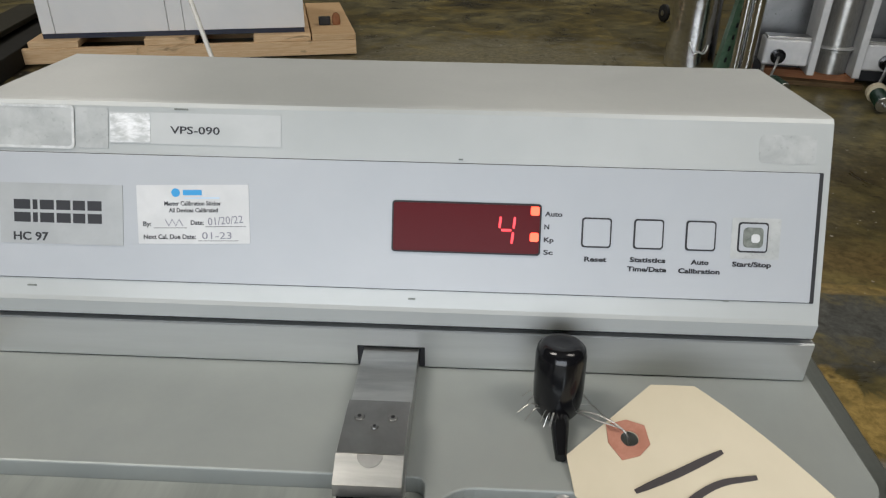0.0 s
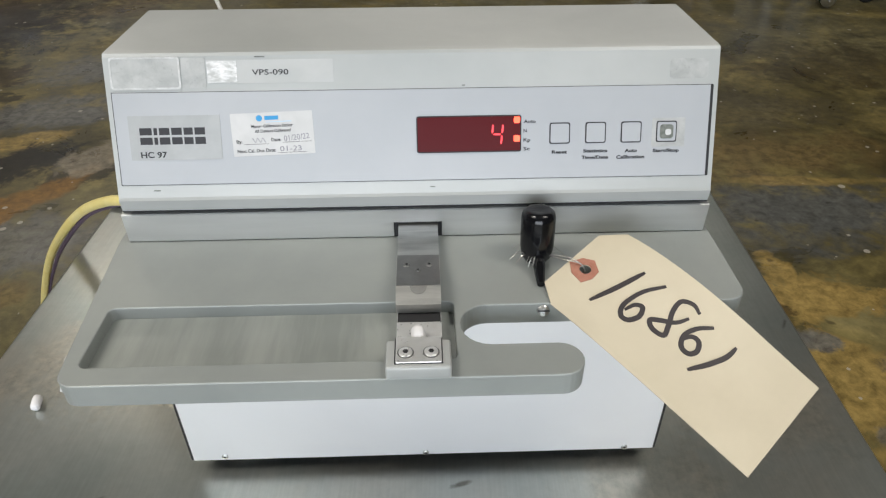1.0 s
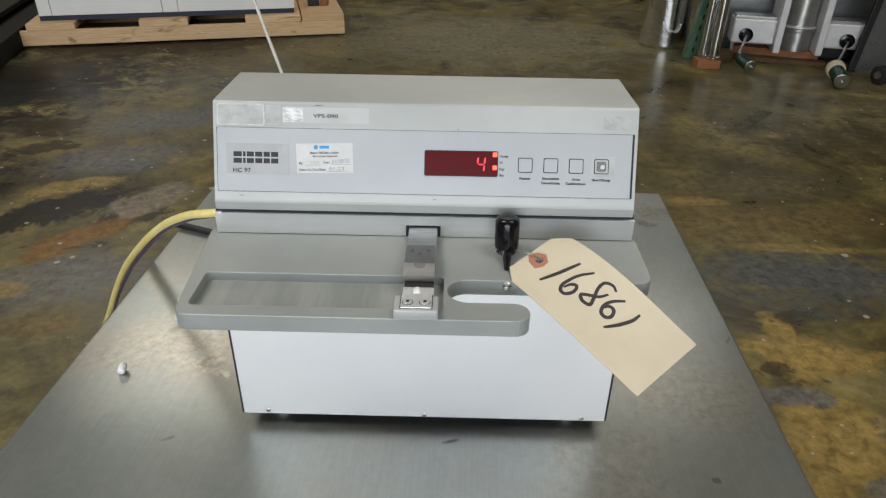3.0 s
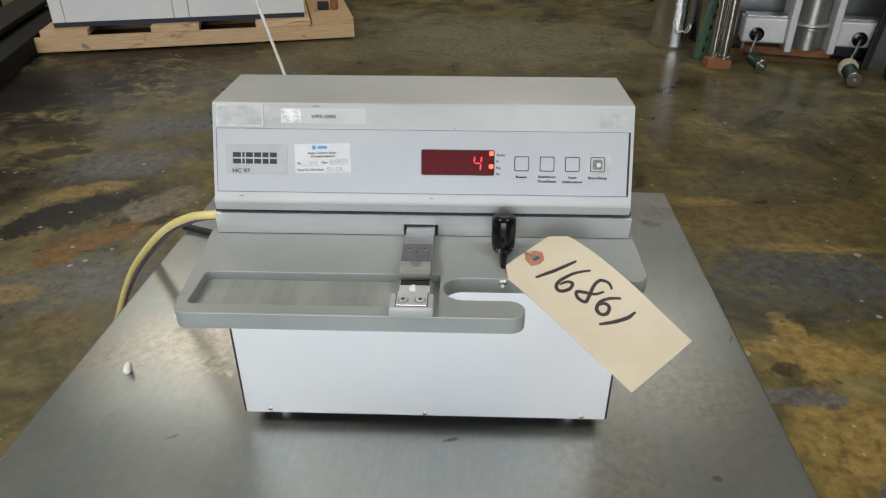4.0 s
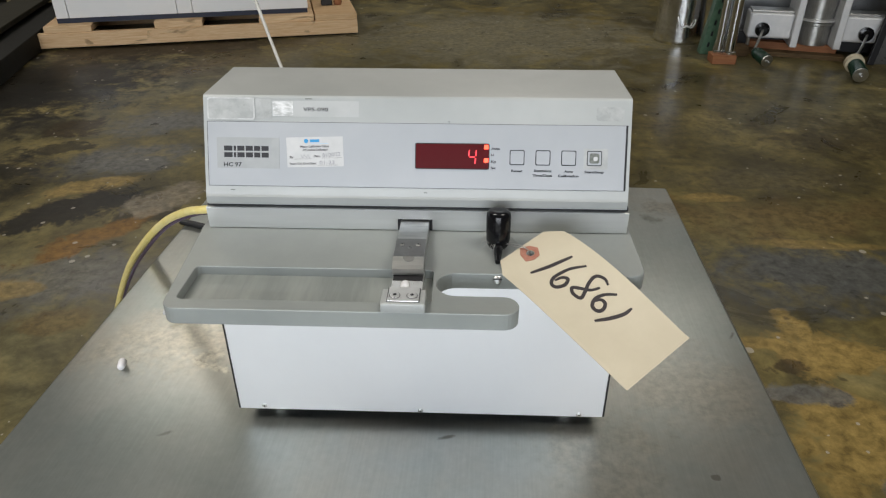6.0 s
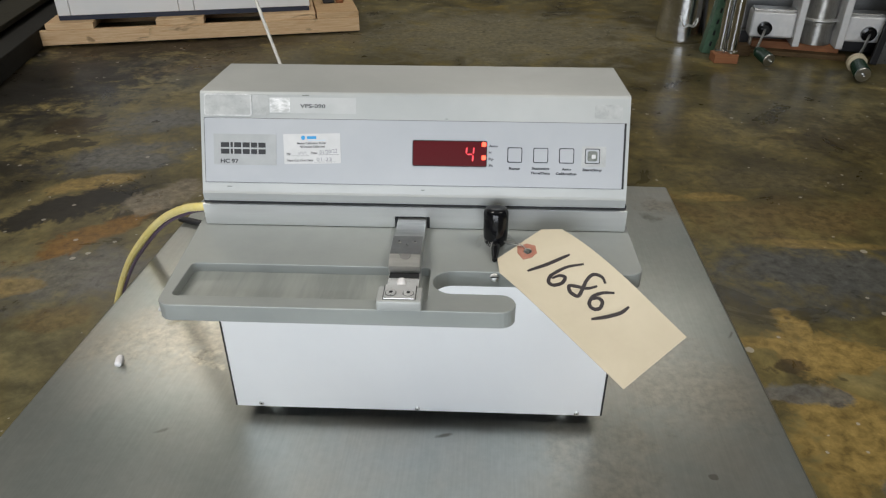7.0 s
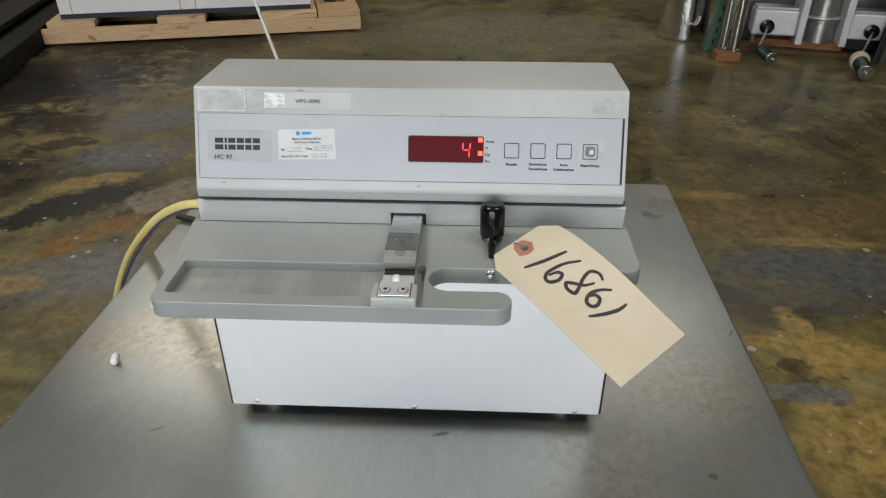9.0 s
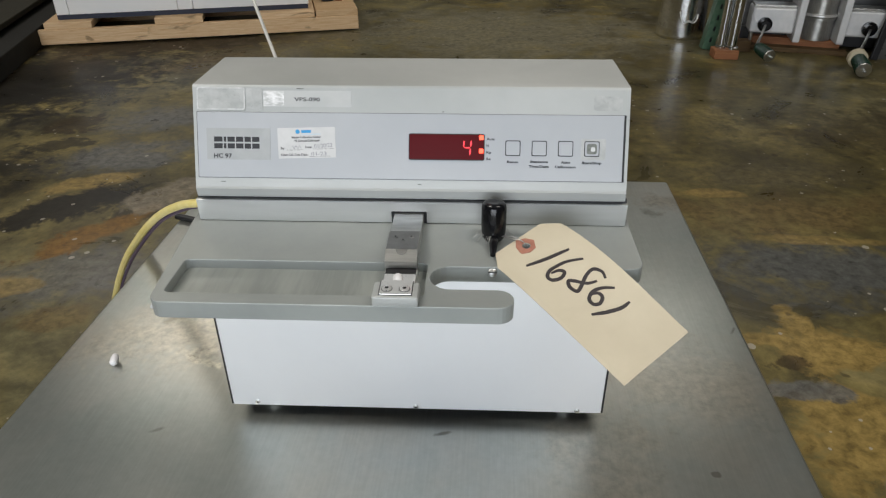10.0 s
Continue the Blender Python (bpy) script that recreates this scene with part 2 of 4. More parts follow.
M_BAR = surface("satin anodised bar", (0.58, 0.59, 0.58), (0.66, 0.67, 0.66), 6.0, 0.34, 0.75, 0.05, 260, 0.05, 0.0002, (1, 14, 14))
M_PANEL = surface("pale grey panel foil", (0.385, 0.403, 0.427), (0.435, 0.45, 0.47), 8.0, 0.40, 0.05, 0.05, 900, 0.04, 0.0001)
M_PLATE = surface("grey cast plate", (0.275, 0.295, 0.285), (0.325, 0.345, 0.33), 12.0, 0.42, 0.12, 0.08, 400, 0.08, 0.0003)
M_POCKET = surface("brushed grey pocket", (0.26, 0.28, 0.265), (0.34, 0.36, 0.34), 30.0, 0.40, 0.15, 0.08, 300, 0.08, 0.0003, (3.0, 0.35, 1))
M_WHITE = surface("satin white coat", (0.84, 0.845, 0.86), (0.88, 0.885, 0.90), 5.0, 0.36, 0.35, 0.05, 900, 0.05, 0.0002)
M_DARK = plain("black side panel", (0.012, 0.012, 0.014), 0.5)
M_BLACK = plain("black rubber", (0.005, 0.005, 0.006), 0.14)
M_BLACK.node_tree.nodes["Principled BSDF"].inputs["Specular IOR Level"].default_value = 0.35
# dark fill standing in for shade in gaps and recesses; also display rim
M_GAP = plain("dark gap", (0.02, 0.02, 0.022), 0.7)
M_STEEL = surface("ground steel", (0.42, 0.42, 0.41), (0.55, 0.55, 0.53), 30.0, 0.32, 0.95, 0.1, 500, 0.1, 0.0002, (1, 8, 1))
M_STEELDARK = surface("dark ground steel", (0.24, 0.24, 0.235), (0.34, 0.34, 0.33), 40.0, 0.38, 0.95, 0.12, 400, 0.12, 0.0002)
M_CHROME = surface("polished steel", (0.62, 0.62, 0.61), (0.74, 0.74, 0.73), 5.0, 0.14, 1.0, 0.05, 60, 0.05, 0.0005)
M_DENTED = surface("dented stainless", (0.66, 0.66, 0.66), (0.78, 0.78, 0.78), 5.0, 0.17, 1.0, 0.05, 5.0, 0.35, 0.02)
M_BRIGHT = surface("bright nickel", (0.72, 0.72, 0.71), (0.82, 0.82, 0.81), 90, 0.30, 0.6, 0.08, 500, 0.08, 0.0002)
M_ALU = surface("cast aluminium", (0.62, 0.63, 0.64), (0.72, 0.72, 0.73), 12.0, 0.42, 0.3, 0.1, 160, 0.1, 0.0005)
M_INK = plain("black ink", (0.015, 0.015, 0.018), 0.5)
M_MARKER = plain("marker ink", (0.035, 0.028, 0.03), 0.55)
M_LABEL = surface("white label", (0.56, 0.565, 0.565), (0.63, 0.63, 0.63), 60, 0.5, 0, 0.05, 900, 0.03, 0.0001)
M_TAPE = surface("clear tape residue", (0.36, 0.37, 0.365), (0.48, 0.49, 0.48), 90, 0.3, 0.0, 0.1, 500, 0.2, 0.0003)
M_LOGOBG = surface("grey name plate", (0.35, 0.36, 0.36), (0.40, 0.41, 0.41), 60, 0.4, 0.1, 0.06, 600, 0.05, 0.0001)
M_RIM = surface("tape rim", (0.46, 0.47, 0.46), (0.66, 0.665, 0.66), 220, 0.4, 0.0, 0.08, 700, 0.1, 0.0002)
# white patches put the crinkles' reflections into the tape's colour
M_CRUMPLE_GLINT = surface("crumpled tape with painted glints", (0.50, 0.51, 0.50), (0.84, 0.84, 0.84), 170, 0.25, 0.0, 0.1, 260, 0.4, 0.0008, (1, 2, 1), 0.40, 0.62)
M_STRIP = surface("faded paper strip", (0.45, 0.465, 0.46), (0.50, 0.51, 0.505), 40, 0.5, 0.0, 0.06, 600, 0.05, 0.0001)
M_CREAM = surface("cream plastic flange", (0.50, 0.44, 0.31), (0.58, 0.52, 0.38), 40, 0.5, 0, 0.06, 200, 0.1, 0.0004)
M_SILT = surface("grey sheet steel", (0.20, 0.205, 0.21), (0.30, 0.305, 0.31), 3, 0.30, 0.7, 0.08, 60, 0.05, 0.001)
M_WORN = surface("worn key", (0.09, 0.10, 0.085), (0.22, 0.235, 0.21), 300, 0.5, 0.1, 0.08, 700, 0.1, 0.0002)
M_BLUE = plain("blue print", (0.03, 0.30, 0.62), 0.5)
M_PALEBLUE = plain("pale blue print", (0.45, 0.62, 0.78), 0.5)
M_GREYINK = plain("grey handwriting", (0.22, 0.22, 0.26), 0.5)
M_DISPLAY = plain("red display window", (0.088, 0.002, 0.004), 0.3)
M_DISPLAY.node_tree.nodes["Principled BSDF"].inputs["Specular IOR Level"].default_value = 0.12
M_GLOW = plain("lit red segment", (1.0, 0.045, 0.06), 0.4, 0.0, 1.3)
M_LED = plain("lit red lamp", (1.0, 0.07, 0.03), 0.4, 0.0, 3.2)
M_MANILA = surface("manila card", (0.57, 0.505, 0.375), (0.63, 0.56, 0.425), 18, 0.75, 0, 0.05, 500, 0.08, 0.0002)
M_RED = surface("brown fibre washer", (0.36, 0.15, 0.10), (0.44, 0.20, 0.14), 200, 0.8, 0, 0.05, 800, 0.15, 0.0002)
M_WIRE = plain("thin steel wire", (0.45, 0.44, 0.42), 0.35, 0.9)
M_YELLOW = surface("yellow cable jacket", (0.80, 0.66, 0.22), (0.88, 0.76, 0.36), 40, 0.4, 0, 0.08, 300, 0.1, 0.0004)
M_VIOLET = plain("dull violet cable", (0.10, 0.07, 0.12), 0.5)
M_PILL = surface("chalky white tablet", (0.80, 0.79, 0.80), (0.88, 0.87, 0.88), 200, 0.6, 0, 0.05, 900, 0.1, 0.0002)
M_PINE = wood_material("raw pine", (0.68, 0.43, 0.23), (0.88, 0.66, 0.42))
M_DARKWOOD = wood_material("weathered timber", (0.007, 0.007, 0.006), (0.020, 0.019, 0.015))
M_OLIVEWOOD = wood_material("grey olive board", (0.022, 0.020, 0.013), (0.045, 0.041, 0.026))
M_BROWNWOOD = wood_material("brown timber", (0.07, 0.045, 0.022), (0.14, 0.09, 0.045))
M_REDWOOD = wood_material("orange timber", (0.30, 0.12, 0.06), (0.42, 0.20, 0.10))
M_APPLIANCE = surface("white enamel", (0.82, 0.83, 0.84), (0.87, 0.87, 0.87), 3, 0.3, 0, 0.05, 300, 0.03, 0.0003)
M_NAVY = plain("dark blue trim", (0.01, 0.014, 0.035), 0.5)
M_GREEN = surface("green painted steel", (0.055, 0.125, 0.075), (0.095, 0.175, 0.110), 25, 0.5, 0.1, 0.1, 200, 0.15, 0.0005)
M_GREENREEL = surface("dark green reel", (0.004, 0.022, 0.012), (0.012, 0.045, 0.025), 60, 0.3, 0, 0.1, 300, 0.1, 0.0004)
M_CORD = surface("off-white cord", (0.52, 0.50, 0.46), (0.60, 0.58, 0.53), 60, 0.6, 0, 0.05, 300, 0.1, 0.0003)
M_GREY = surface("grey painted cabinet", (0.13, 0.135, 0.14), (0.18, 0.185, 0.19), 3, 0.35, 0.2, 0.08, 200, 0.05, 0.0005)
M_RUBBER = plain("caster rubber", (0.015, 0.015, 0.016), 0.6)
M_WALL = surface("painted block wall", (0.15, 0.15, 0.145), (0.20, 0.198, 0.19), 2.0, 0.8, 0, 0.05, 60, 0.2, 0.002)
M_CEIL = surface("white roof deck", (0.46, 0.47, 0.455), (0.56, 0.56, 0.545), 1.5, 0.8, 0, 0.05, 40, 0.2, 0.002)


# ---- mesh helpers ----
def mesh_object(name, bm, material):
    bmesh.ops.recalc_face_normals(bm, faces=bm.faces)
    me = bpy.data.meshes.new(name)
    bm.to_mesh(me)
    bm.free()
    me.materials.append(material)
    return new(name, me)


def smooth(ob, angle=40):
    me = ob.data
    me.shade_smooth()
    me.set_sharp_from_angle(angle=radians(angle))
    return ob


def part(name, bm, material, parent, label="", m=None, soft=0):
    ob = mesh_object(name, bm, material)
    ob.parent = parent
    if m is not None:
        ob.matrix_basis = m
    if soft:
        smooth(ob, soft)
    return tagged(ob, label) if label else ob


def empty(name, m, label, category, group="", kind=""):
    ob = new(name)
    ob.empty_display_size = 0.02
    ob.matrix_basis = m
    return tagged(ob, label, category, group, kind)


def box(x0, x1, y0, y1, z0, z1, bevel=0.0, segments=2, bm=None):
    bm = bm or bmesh.new()
    made = bmesh.ops.create_cube(bm, size=1.0, matrix=Matrix.LocRotScale(((x0 + x1) / 2, (y0 + y1) / 2, (z0 + z1) / 2), None, (abs(x1 - x0), abs(y1 - y0), abs(z1 - z0))))
    if bevel:
        es = list({e for v in made["verts"] for e in v.link_edges})
        bmesh.ops.bevel(bm, geom=es, offset=bevel, segments=segments, affect="EDGES", profile=0.5)
    return bm


def prism(outline, z0, z1, bevel=0.0, holes=()):
    """A flat outline (and holes) given as (x, y), raised from z0 to z1."""
    bm = bmesh.new()
    edges = []
    for loop in (outline, *holes):
        vs = [bm.verts.new((x, y, z1)) for x, y in loop]
        edges += [bm.edges.new((vs[i], vs[(i + 1) % len(vs)])) for i in range(len(vs))]
    bmesh.ops.triangle_fill(bm, edges=edges, use_beauty=True, use_dissolve=False)
    rim = [e for e in bm.edges if len(e.link_faces) == 1]
    ext = bmesh.ops.extrude_face_region(bm, geom=list(bm.faces))
    bmesh.ops.translate(bm, vec=(0, 0, z0 - z1), verts=[g for g in ext["geom"] if isinstance(g, bmesh.types.BMVert)])
    if bevel:
        bmesh.ops.bevel(bm, geom=[e for e in rim if e.is_valid], offset=bevel, segments=2, affect="EDGES", profile=0.5)
    return bm


def arc(cx, cy, r, a0, a1, n=8):
    return [(cx + r * math.cos(radians(a0 + (a1 - a0) * i / n)), cy + r * math.sin(radians(a0 + (a1 - a0) * i / n))) for i in range(n + 1)]


def rounded(x0, x1, y0, y1, r, n=5):
    return arc(x1 - r, y0 + r, r, -90, 0, n) + arc(x1 - r, y1 - r, r, 0, 90, n) + arc(x0 + r, y1 - r, r, 90, 180, n) + arc(x0 + r, y0 + r, r, 180, 270, n)


def profile_x(points, x0, x1, bevel=0.0):
    """A profile given as (y, z), drawn out along x."""
    bm = bmesh.new()
    f = bm.faces.new([bm.verts.new((x0, y, z)) for y, z in points])
    ext = bmesh.ops.extrude_face_region(bm, geom=[f])
    bmesh.ops.translate(bm, vec=(x1 - x0, 0, 0), verts=[g for g in ext["geom"] if isinstance(g, bmesh.types.BMVert)])
    if bevel:
        bmesh.ops.bevel(bm, geom=list(bm.edges), offset=bevel, segments=2, affect="EDGES", profile=0.5)
    return bm


def lathe(rings, n=32, bm=None, m=None):
    """Rings (radius, z) turned about z; ends closed."""
    bm = bm or bmesh.new()
    m = m or Matrix()
    loops = [[bm.verts.new(m @ Vector((r * math.cos(2 * math.pi * i / n), r * math.sin(2 * math.pi * i / n), z))) for i in range(n)] for r, z in rings]
    for a, b in zip(loops, loops[1:]):
        for i in range(n):
            bm.faces.new((a[i], a[(i + 1) % n], b[(i + 1) % n], b[i]))
    bm.faces.new(loops[0])
    bm.faces.new(loops[-1])
    return bm


def spline(points, n=8):
    """A smooth way through the points."""
    ps = [Vector(p) for p in points]
    ps = [2 * ps[0] - ps[1]] + ps + [2 * ps[-1] - ps[-2]]
    out = []
    for i in range(1, len(ps) - 2):
        for k in range(n):
            t = k / n
            a, b, c, d = ps[i - 1:i + 3]
            out.append(0.5 * (2 * b + (c - a) * t + (2 * a - 5 * b + 4 * c - d) * t * t + (3 * b - a - 3 * c + d) * t ** 3))
    return out + [ps[-2]]


def tube(points, r, n=10, bm=None, r_end=None):
    bm = bm or bmesh.new()
    loops = []
    side = None
    for i, p in enumerate(points):
        d = (points[min(i + 1, len(points) - 1)] - points[max(i - 1, 0)]).normalized()
        if side is None:
            side = d.cross(Vector((0.3, 0.2, 1.0)) if abs(d.z) < 0.9 else Vector((1, 0, 0))).normalized()
        side = (side - side.dot(d) * d).normalized()
        up = d.cross(side)
        rr = r + ((r_end if r_end is not None else r) - r) * i / (len(points) - 1)
        loops.append([bm.verts.new(p + rr * (math.cos(2 * math.pi * k / n) * side + math.sin(2 * math.pi * k / n) * up)) for k in range(n)])
    for a, b in zip(loops, loops[1:]):
        for k in range(n):
            bm.faces.new((a[k], a[(k + 1) % n], b[(k + 1) % n], b[k]))
    bm.faces.new(loops[0])
    bm.faces.new(loops[-1])
    return bm


def ribbon(points, width, z0=0.0, z1=0.0002, taper=0.35, bm=None):
    """A pen stroke of some thickness along flat points (x, y)."""
    bm = bm or bmesh.new()
    ps = [Vector((p[0], p[1], 0)) for p in points]
    rows = []
    for i, p in enumerate(ps):
        d = (ps[min(i + 1, len(ps) - 1)] - ps[max(i - 1, 0)]).normalized()
        s = Vector((-d.y, d.x, 0))
        f = i / (len(ps) - 1)
        w = width / 2 * (1 - taper * abs(2 * f - 1) ** 3)
        rows.append([bm.verts.new((q.x, q.y, z)) for q in (p - s * w, p + s * w) for z in (z0, z1)])
    for a, b in zip(rows, rows[1:]):
        for i, j in ((0, 1), (1, 3), (3, 2), (2, 0)):
            bm.faces.new((a[i], a[j], b[j], b[i]))
    bm.faces.new((rows[0][0], rows[0][1], rows[0][3], rows[0][2]))
    bm.faces.new((rows[-1][0], rows[-1][1], rows[-1][3], rows[-1][2]))
    return bm


def text_mesh(words, size, material, parent, m, name="lettering", bold=0.0, width=None):
    """Printed words as one thin mesh, starting at the origin of m, on its x axis."""
    c = bpy.data.curves.new(name, "FONT")
    c.body, c.size, c.extrude, c.offset, c.resolution_u = words, size, 0.00006, bold, 3
    tmp = bpy.data.objects.new(name, c)
    me = bpy.data.meshes.new_from_object(tmp)
    bpy.data.objects.remove(tmp)
    if width:
        xs = [v.co.x for v in me.vertices]
        k = width / (max(xs) - min(xs))
        x0 = min(xs)
        for v in me.vertices:
            v.co.x = (v.co.x - x0) * k
    me.name = name
    me.materials.append(material)
    ob = new(name, me)
    ob.parent, ob.matrix_basis = parent, m
    return ob


def block(name, x0, x1, y0, y1, z0, z1, material, label, category, kind="structure", bevel=0.0):
    """A top-level thing that is one shaped block, its origin at its base."""
    cx, cy = (x0 + x1) / 2, (y0 + y1) / 2
    ob = mesh_object(name, box(x0 - cx, x1 - cx, y0 - cy, y1 - cy, 0, z1 - z0, bevel), material)
    ob.location = (cx, cy, z0)
    return tagged(ob, label, category, "", kind)


# ---- the hall ----
def hall():
    w, e, s, n = -9.0, 9.0, SOUTH, 12.0
    ob = mesh_object("floor", box(w - 0.3, e + 0.3, s - 6.0, n + 0.3, -0.2, 0.0), M_FLOOR)
    tagged(ob, "worn glossy concrete floor with ochre and dark stains", "floor", kind="structure")
    block("wall_north", w - 0.3, e + 0.3, n, n + 0.3, 0.0, CEIL, M_WALL, "plain grey painted hall wall", "wall")
    block("wall_west", w - 0.3, w, s, n, 0.0, CEIL, M_WALL, "plain grey painted hall wall", "wall")
    block("wall_east", e, e + 0.3, s, n, 0.0, CEIL, M_WALL, "plain grey painted hall wall", "wall")
    wall = tagged(new("wall_south"), "plain grey hall wall with an open dock door", "wall", kind="structure")
    x0, x1 = -0.5 - DOOR_W / 2, -0.5 + DOOR_W / 2
    part("wall_panel", box(w - 0.3, x0, s - 0.3, s, 0.0, CEIL), M_WALL, wall)
    part("wall_panel", box(x1, e + 0.3, s - 0.3, s, 0.0, CEIL), M_WALL, wall)
    part("lintel", box(x0, x1, s - 0.3, s, DOOR_H, CEIL), M_WALL, wall)
    ob = mesh_object("ceiling", box(w - 0.3, e + 0.3, s - 0.3, n + 0.3, CEIL, CEIL + 0.2), M_CEIL)
    tagged(ob, "pale roof deck over the hall", "ceiling", kind="structure")
    first = None
    for lx, ly, watts in LIGHT_ROWS:
        m = pose(lx, ly, CEIL - 0.3)
        if first:
            copy_thing(first, m)
            continue
        first = empty("ceiling_light", m, "long warm white ceiling light fixture", "lamp", "ceiling lights")
        part("housing", box(-1.28, 1.28, -0.72, 0.72, 0.0, 0.1, 0.01), M_GREY, first)
        part("stem", box(-0.02, 0.02, -0.02, 0.02, 0.1, 0.3), M_GREY, first)


hall()


# ---- the steel table ----
TOP = 0.79


def steel_table():
    t = empty("steel_table", pose(-0.018, -0.10, 0.0), "scuffed stainless steel work table with dried smears", "table")
    x0, x1, y0, y1 = -0.339, 0.344, -0.62, 0.60
    part("tabletop", box(x0, x1, y0, y1, TOP - 0.03, TOP, 0.0035, 3), M_TABLE, t, soft=50)
    for x in (x0 + 0.05, x1 - 0.05):
        for y in (y0 + 0.05, y1 - 0.05):
            part("leg", lathe([(0.02, 0.02), (0.02, TOP - 0.03)], 16, m=Matrix.Translation((x, y, 0))), M_STEEL, t, soft=40)
            part("foot", lathe([(0.026, 0.0), (0.026, 0.014), (0.02, 0.02)], 16, m=Matrix.Translation((x, y, 0))), M_DARK, t, soft=40)
    for y in (y0 + 0.05, y1 - 0.05):
        part("rail", box(x0 + 0.07, x1 - 0.07, y - 0.012, y + 0.012, 0.18, 0.21, 0.002), M_STEEL, t)


steel_table()

# ---- the tablet hardness tester ----
BASE = pose(0.0025, -0.005, TOP, 0, 0, 1.8)
LEAN_FACE = 0.42
SEC = math.sqrt(1 + LEAN_FACE ** 2)
FACE = Matrix(((1, 0, 0, 0), (0, LEAN_FACE / SEC, -1 / SEC, 0.0095), (0, 1 / SEC, LEAN_FACE / SEC, 0.2485), (0, 0, 0, 1)))


def up(z):
    """Height over the table as a distance along the sloping face."""
    return (z - 0.2485) * SEC


def on_face(lift):
    return FACE @ Matrix.Translation((0, 0, lift))


def face_y(z):
    return 0.0095 + (z - 0.2485) * LEAN_FACE


def countersunk(name, parent, m, r, slot="hex", material=None):
    s = part(name, lathe([(r, 0.0), (r, 0.0005), (r * 0.82, 0.0008)], 20, m=m), material or M_STEEL, parent, soft=40)
    if slot == "hex":
        part("socket", lathe([(r * 0.42, 0.0008), (r * 0.42, 0.00095)], 6, m=m), M_GAP, s)
    else:
        part("slot", box(-r * 0.8, r * 0.8, -r * 0.14, r * 0.14, 0.0007, 0.00095), M_GAP, s, m=m)
    return s


def tester():
    t = empty("hardness_tester", BASE, "grey and white tablet hardness tester with red display", "lab instrument")
    # white lower case
    case = part("lower_case", box(-0.1595, 0.1595, -0.008, 0.220, 0.0125, 0.1788, 0.0008), M_WHITE, t, "white powder-coated lower case")
    for sx in (-1, 1):
        part("side_panel", box(sx * 0.1597, sx * 0.1612, -0.0072, 0.220, 0.0125, 0.1788), M_DARK, case, "thin black side panel")
    for x, z in ((-0.1375, 0.0165), (0.0005, 0.0150), (0.139, 0.0150)):
        countersunk("case_screw", case, Matrix.Translation((x, -0.008, z)) @ Matrix.Rotation(radians(90), 4, "X"), 0.0022)
    # black sheet added to deepen the shadow under the case
    part("underside_shade", box(-0.157, 0.157, -0.004, 0.218, 0.0095, 0.0124), M_DARK, case, "black sheet standing in for shade under the case")
    for x in (-0.133, 0.133):
        for y in (0.022, 0.190):
            part("foot", lathe([(0.011, 0.0), (0.012, 0.006), (0.012, 0.0094)], 20, m=Matrix.Translation((x, y, 0))), M_STEEL, t, "steel foot", soft=40)
    # working plate: floor layer, then the raised layer with the pocket cut through
    outline = ([(0.163, 0.098), (-0.1645, 0.098), (-0.1640, 0.0)] + arc(-0.1465, -0.097, 0.009, 180, 270, 6)
               + arc(0.0625, -0.096, 0.010, -90, 90, 12) + arc(0.0325, -0.0725, 0.0135, -90, -270, 12) + arc(0.151, -0.049, 0.010, -90, 0, 6))
    pocket = rounded(-0.1487, 0.0165, -0.095, -0.0555, 0.0035)
    plate = part("work_plate", prism(outline, 0.179, 0.191, 0.0006, (pocket,)), M_PLATE, t, "grey plate with a long shallow pocket")
    part("pocket_floor", prism(rounded(-0.1486, 0.0164, -0.0949, -0.0556, 0.0034), 0.1795, 0.1842), M_POCKET, plate, "brushed pocket floor")
    # lower bar and its slot
    lip = [(0.0003, 0.1914), (0.0, 0.1919), (-0.0003, 0.2083), (0.0003, 0.2089), (0.098, 0.2090), (0.098, 0.1914)]
    part("front_bar", profile_x(lip, -0.158, -0.0137), M_BAR, t, "satin metal front bar")
    part("front_bar", profile_x(lip, 0.0126, 0.158), M_BAR, t)
    bridge = [(-0.0002, 0.2010), (-0.0003, 0.2083), (0.0003, 0.2089), (0.03, 0.2090), (0.03, 0.2010)]
    part("slot_bridge", profile_x(bridge, -0.0137, 0.0126), M_BAR, t)
    # dark boxes inside the slot paint its shade
    part("slot_shade", box(-0.0137, 0.0126, 0.030, 0.034, 0.1912, 0.2088), M_GAP, t, "dark box standing in for shade in the slot")
    for x0, x1 in ((-0.01365, -0.0112), (0.0104, 0.01255)):
        part("slot_shade", box(x0, x1, 0.0008, 0.0300, 0.1912, 0.2009), M_GAP, t)
    part("slot_shade", box(-0.0112, 0.0104, 0.0008, 0.0300, 0.2000, 0.2009), M_GAP, t)
    part("joint_strip", box(-0.1575, 0.1575, 0.0025, 0.09, 0.2090, 0.2118), M_GAP, t, "dark shadow joint")
    # head
    head = [(0.004, 0.2118), (-0.0014, 0.2122), (-0.0026, 0.2132), (face_y(0.2192) - 0.0004, 0.2192), (face_y(0.2205), 0.2205),
            (face_y(0.2855), 0.2855), (face_y(0.2868) + 0.0006, 0.2868), (0.029, 0.287), (0.099, 0.287), (0.1015, 0.2855), (0.1025, 0.2118)]
    shell = part("head_housing", profile_x(head, -0.155, 0.155), M_SHELL, t, "light grey enamelled sloping head")
    part("panel_gap", prism(rounded(-0.1526, 0.1527, up(0.22650), up(0.2696), 0.0004), 0.0, 0.00025), M_GAP, t, m=on_face(0.0))
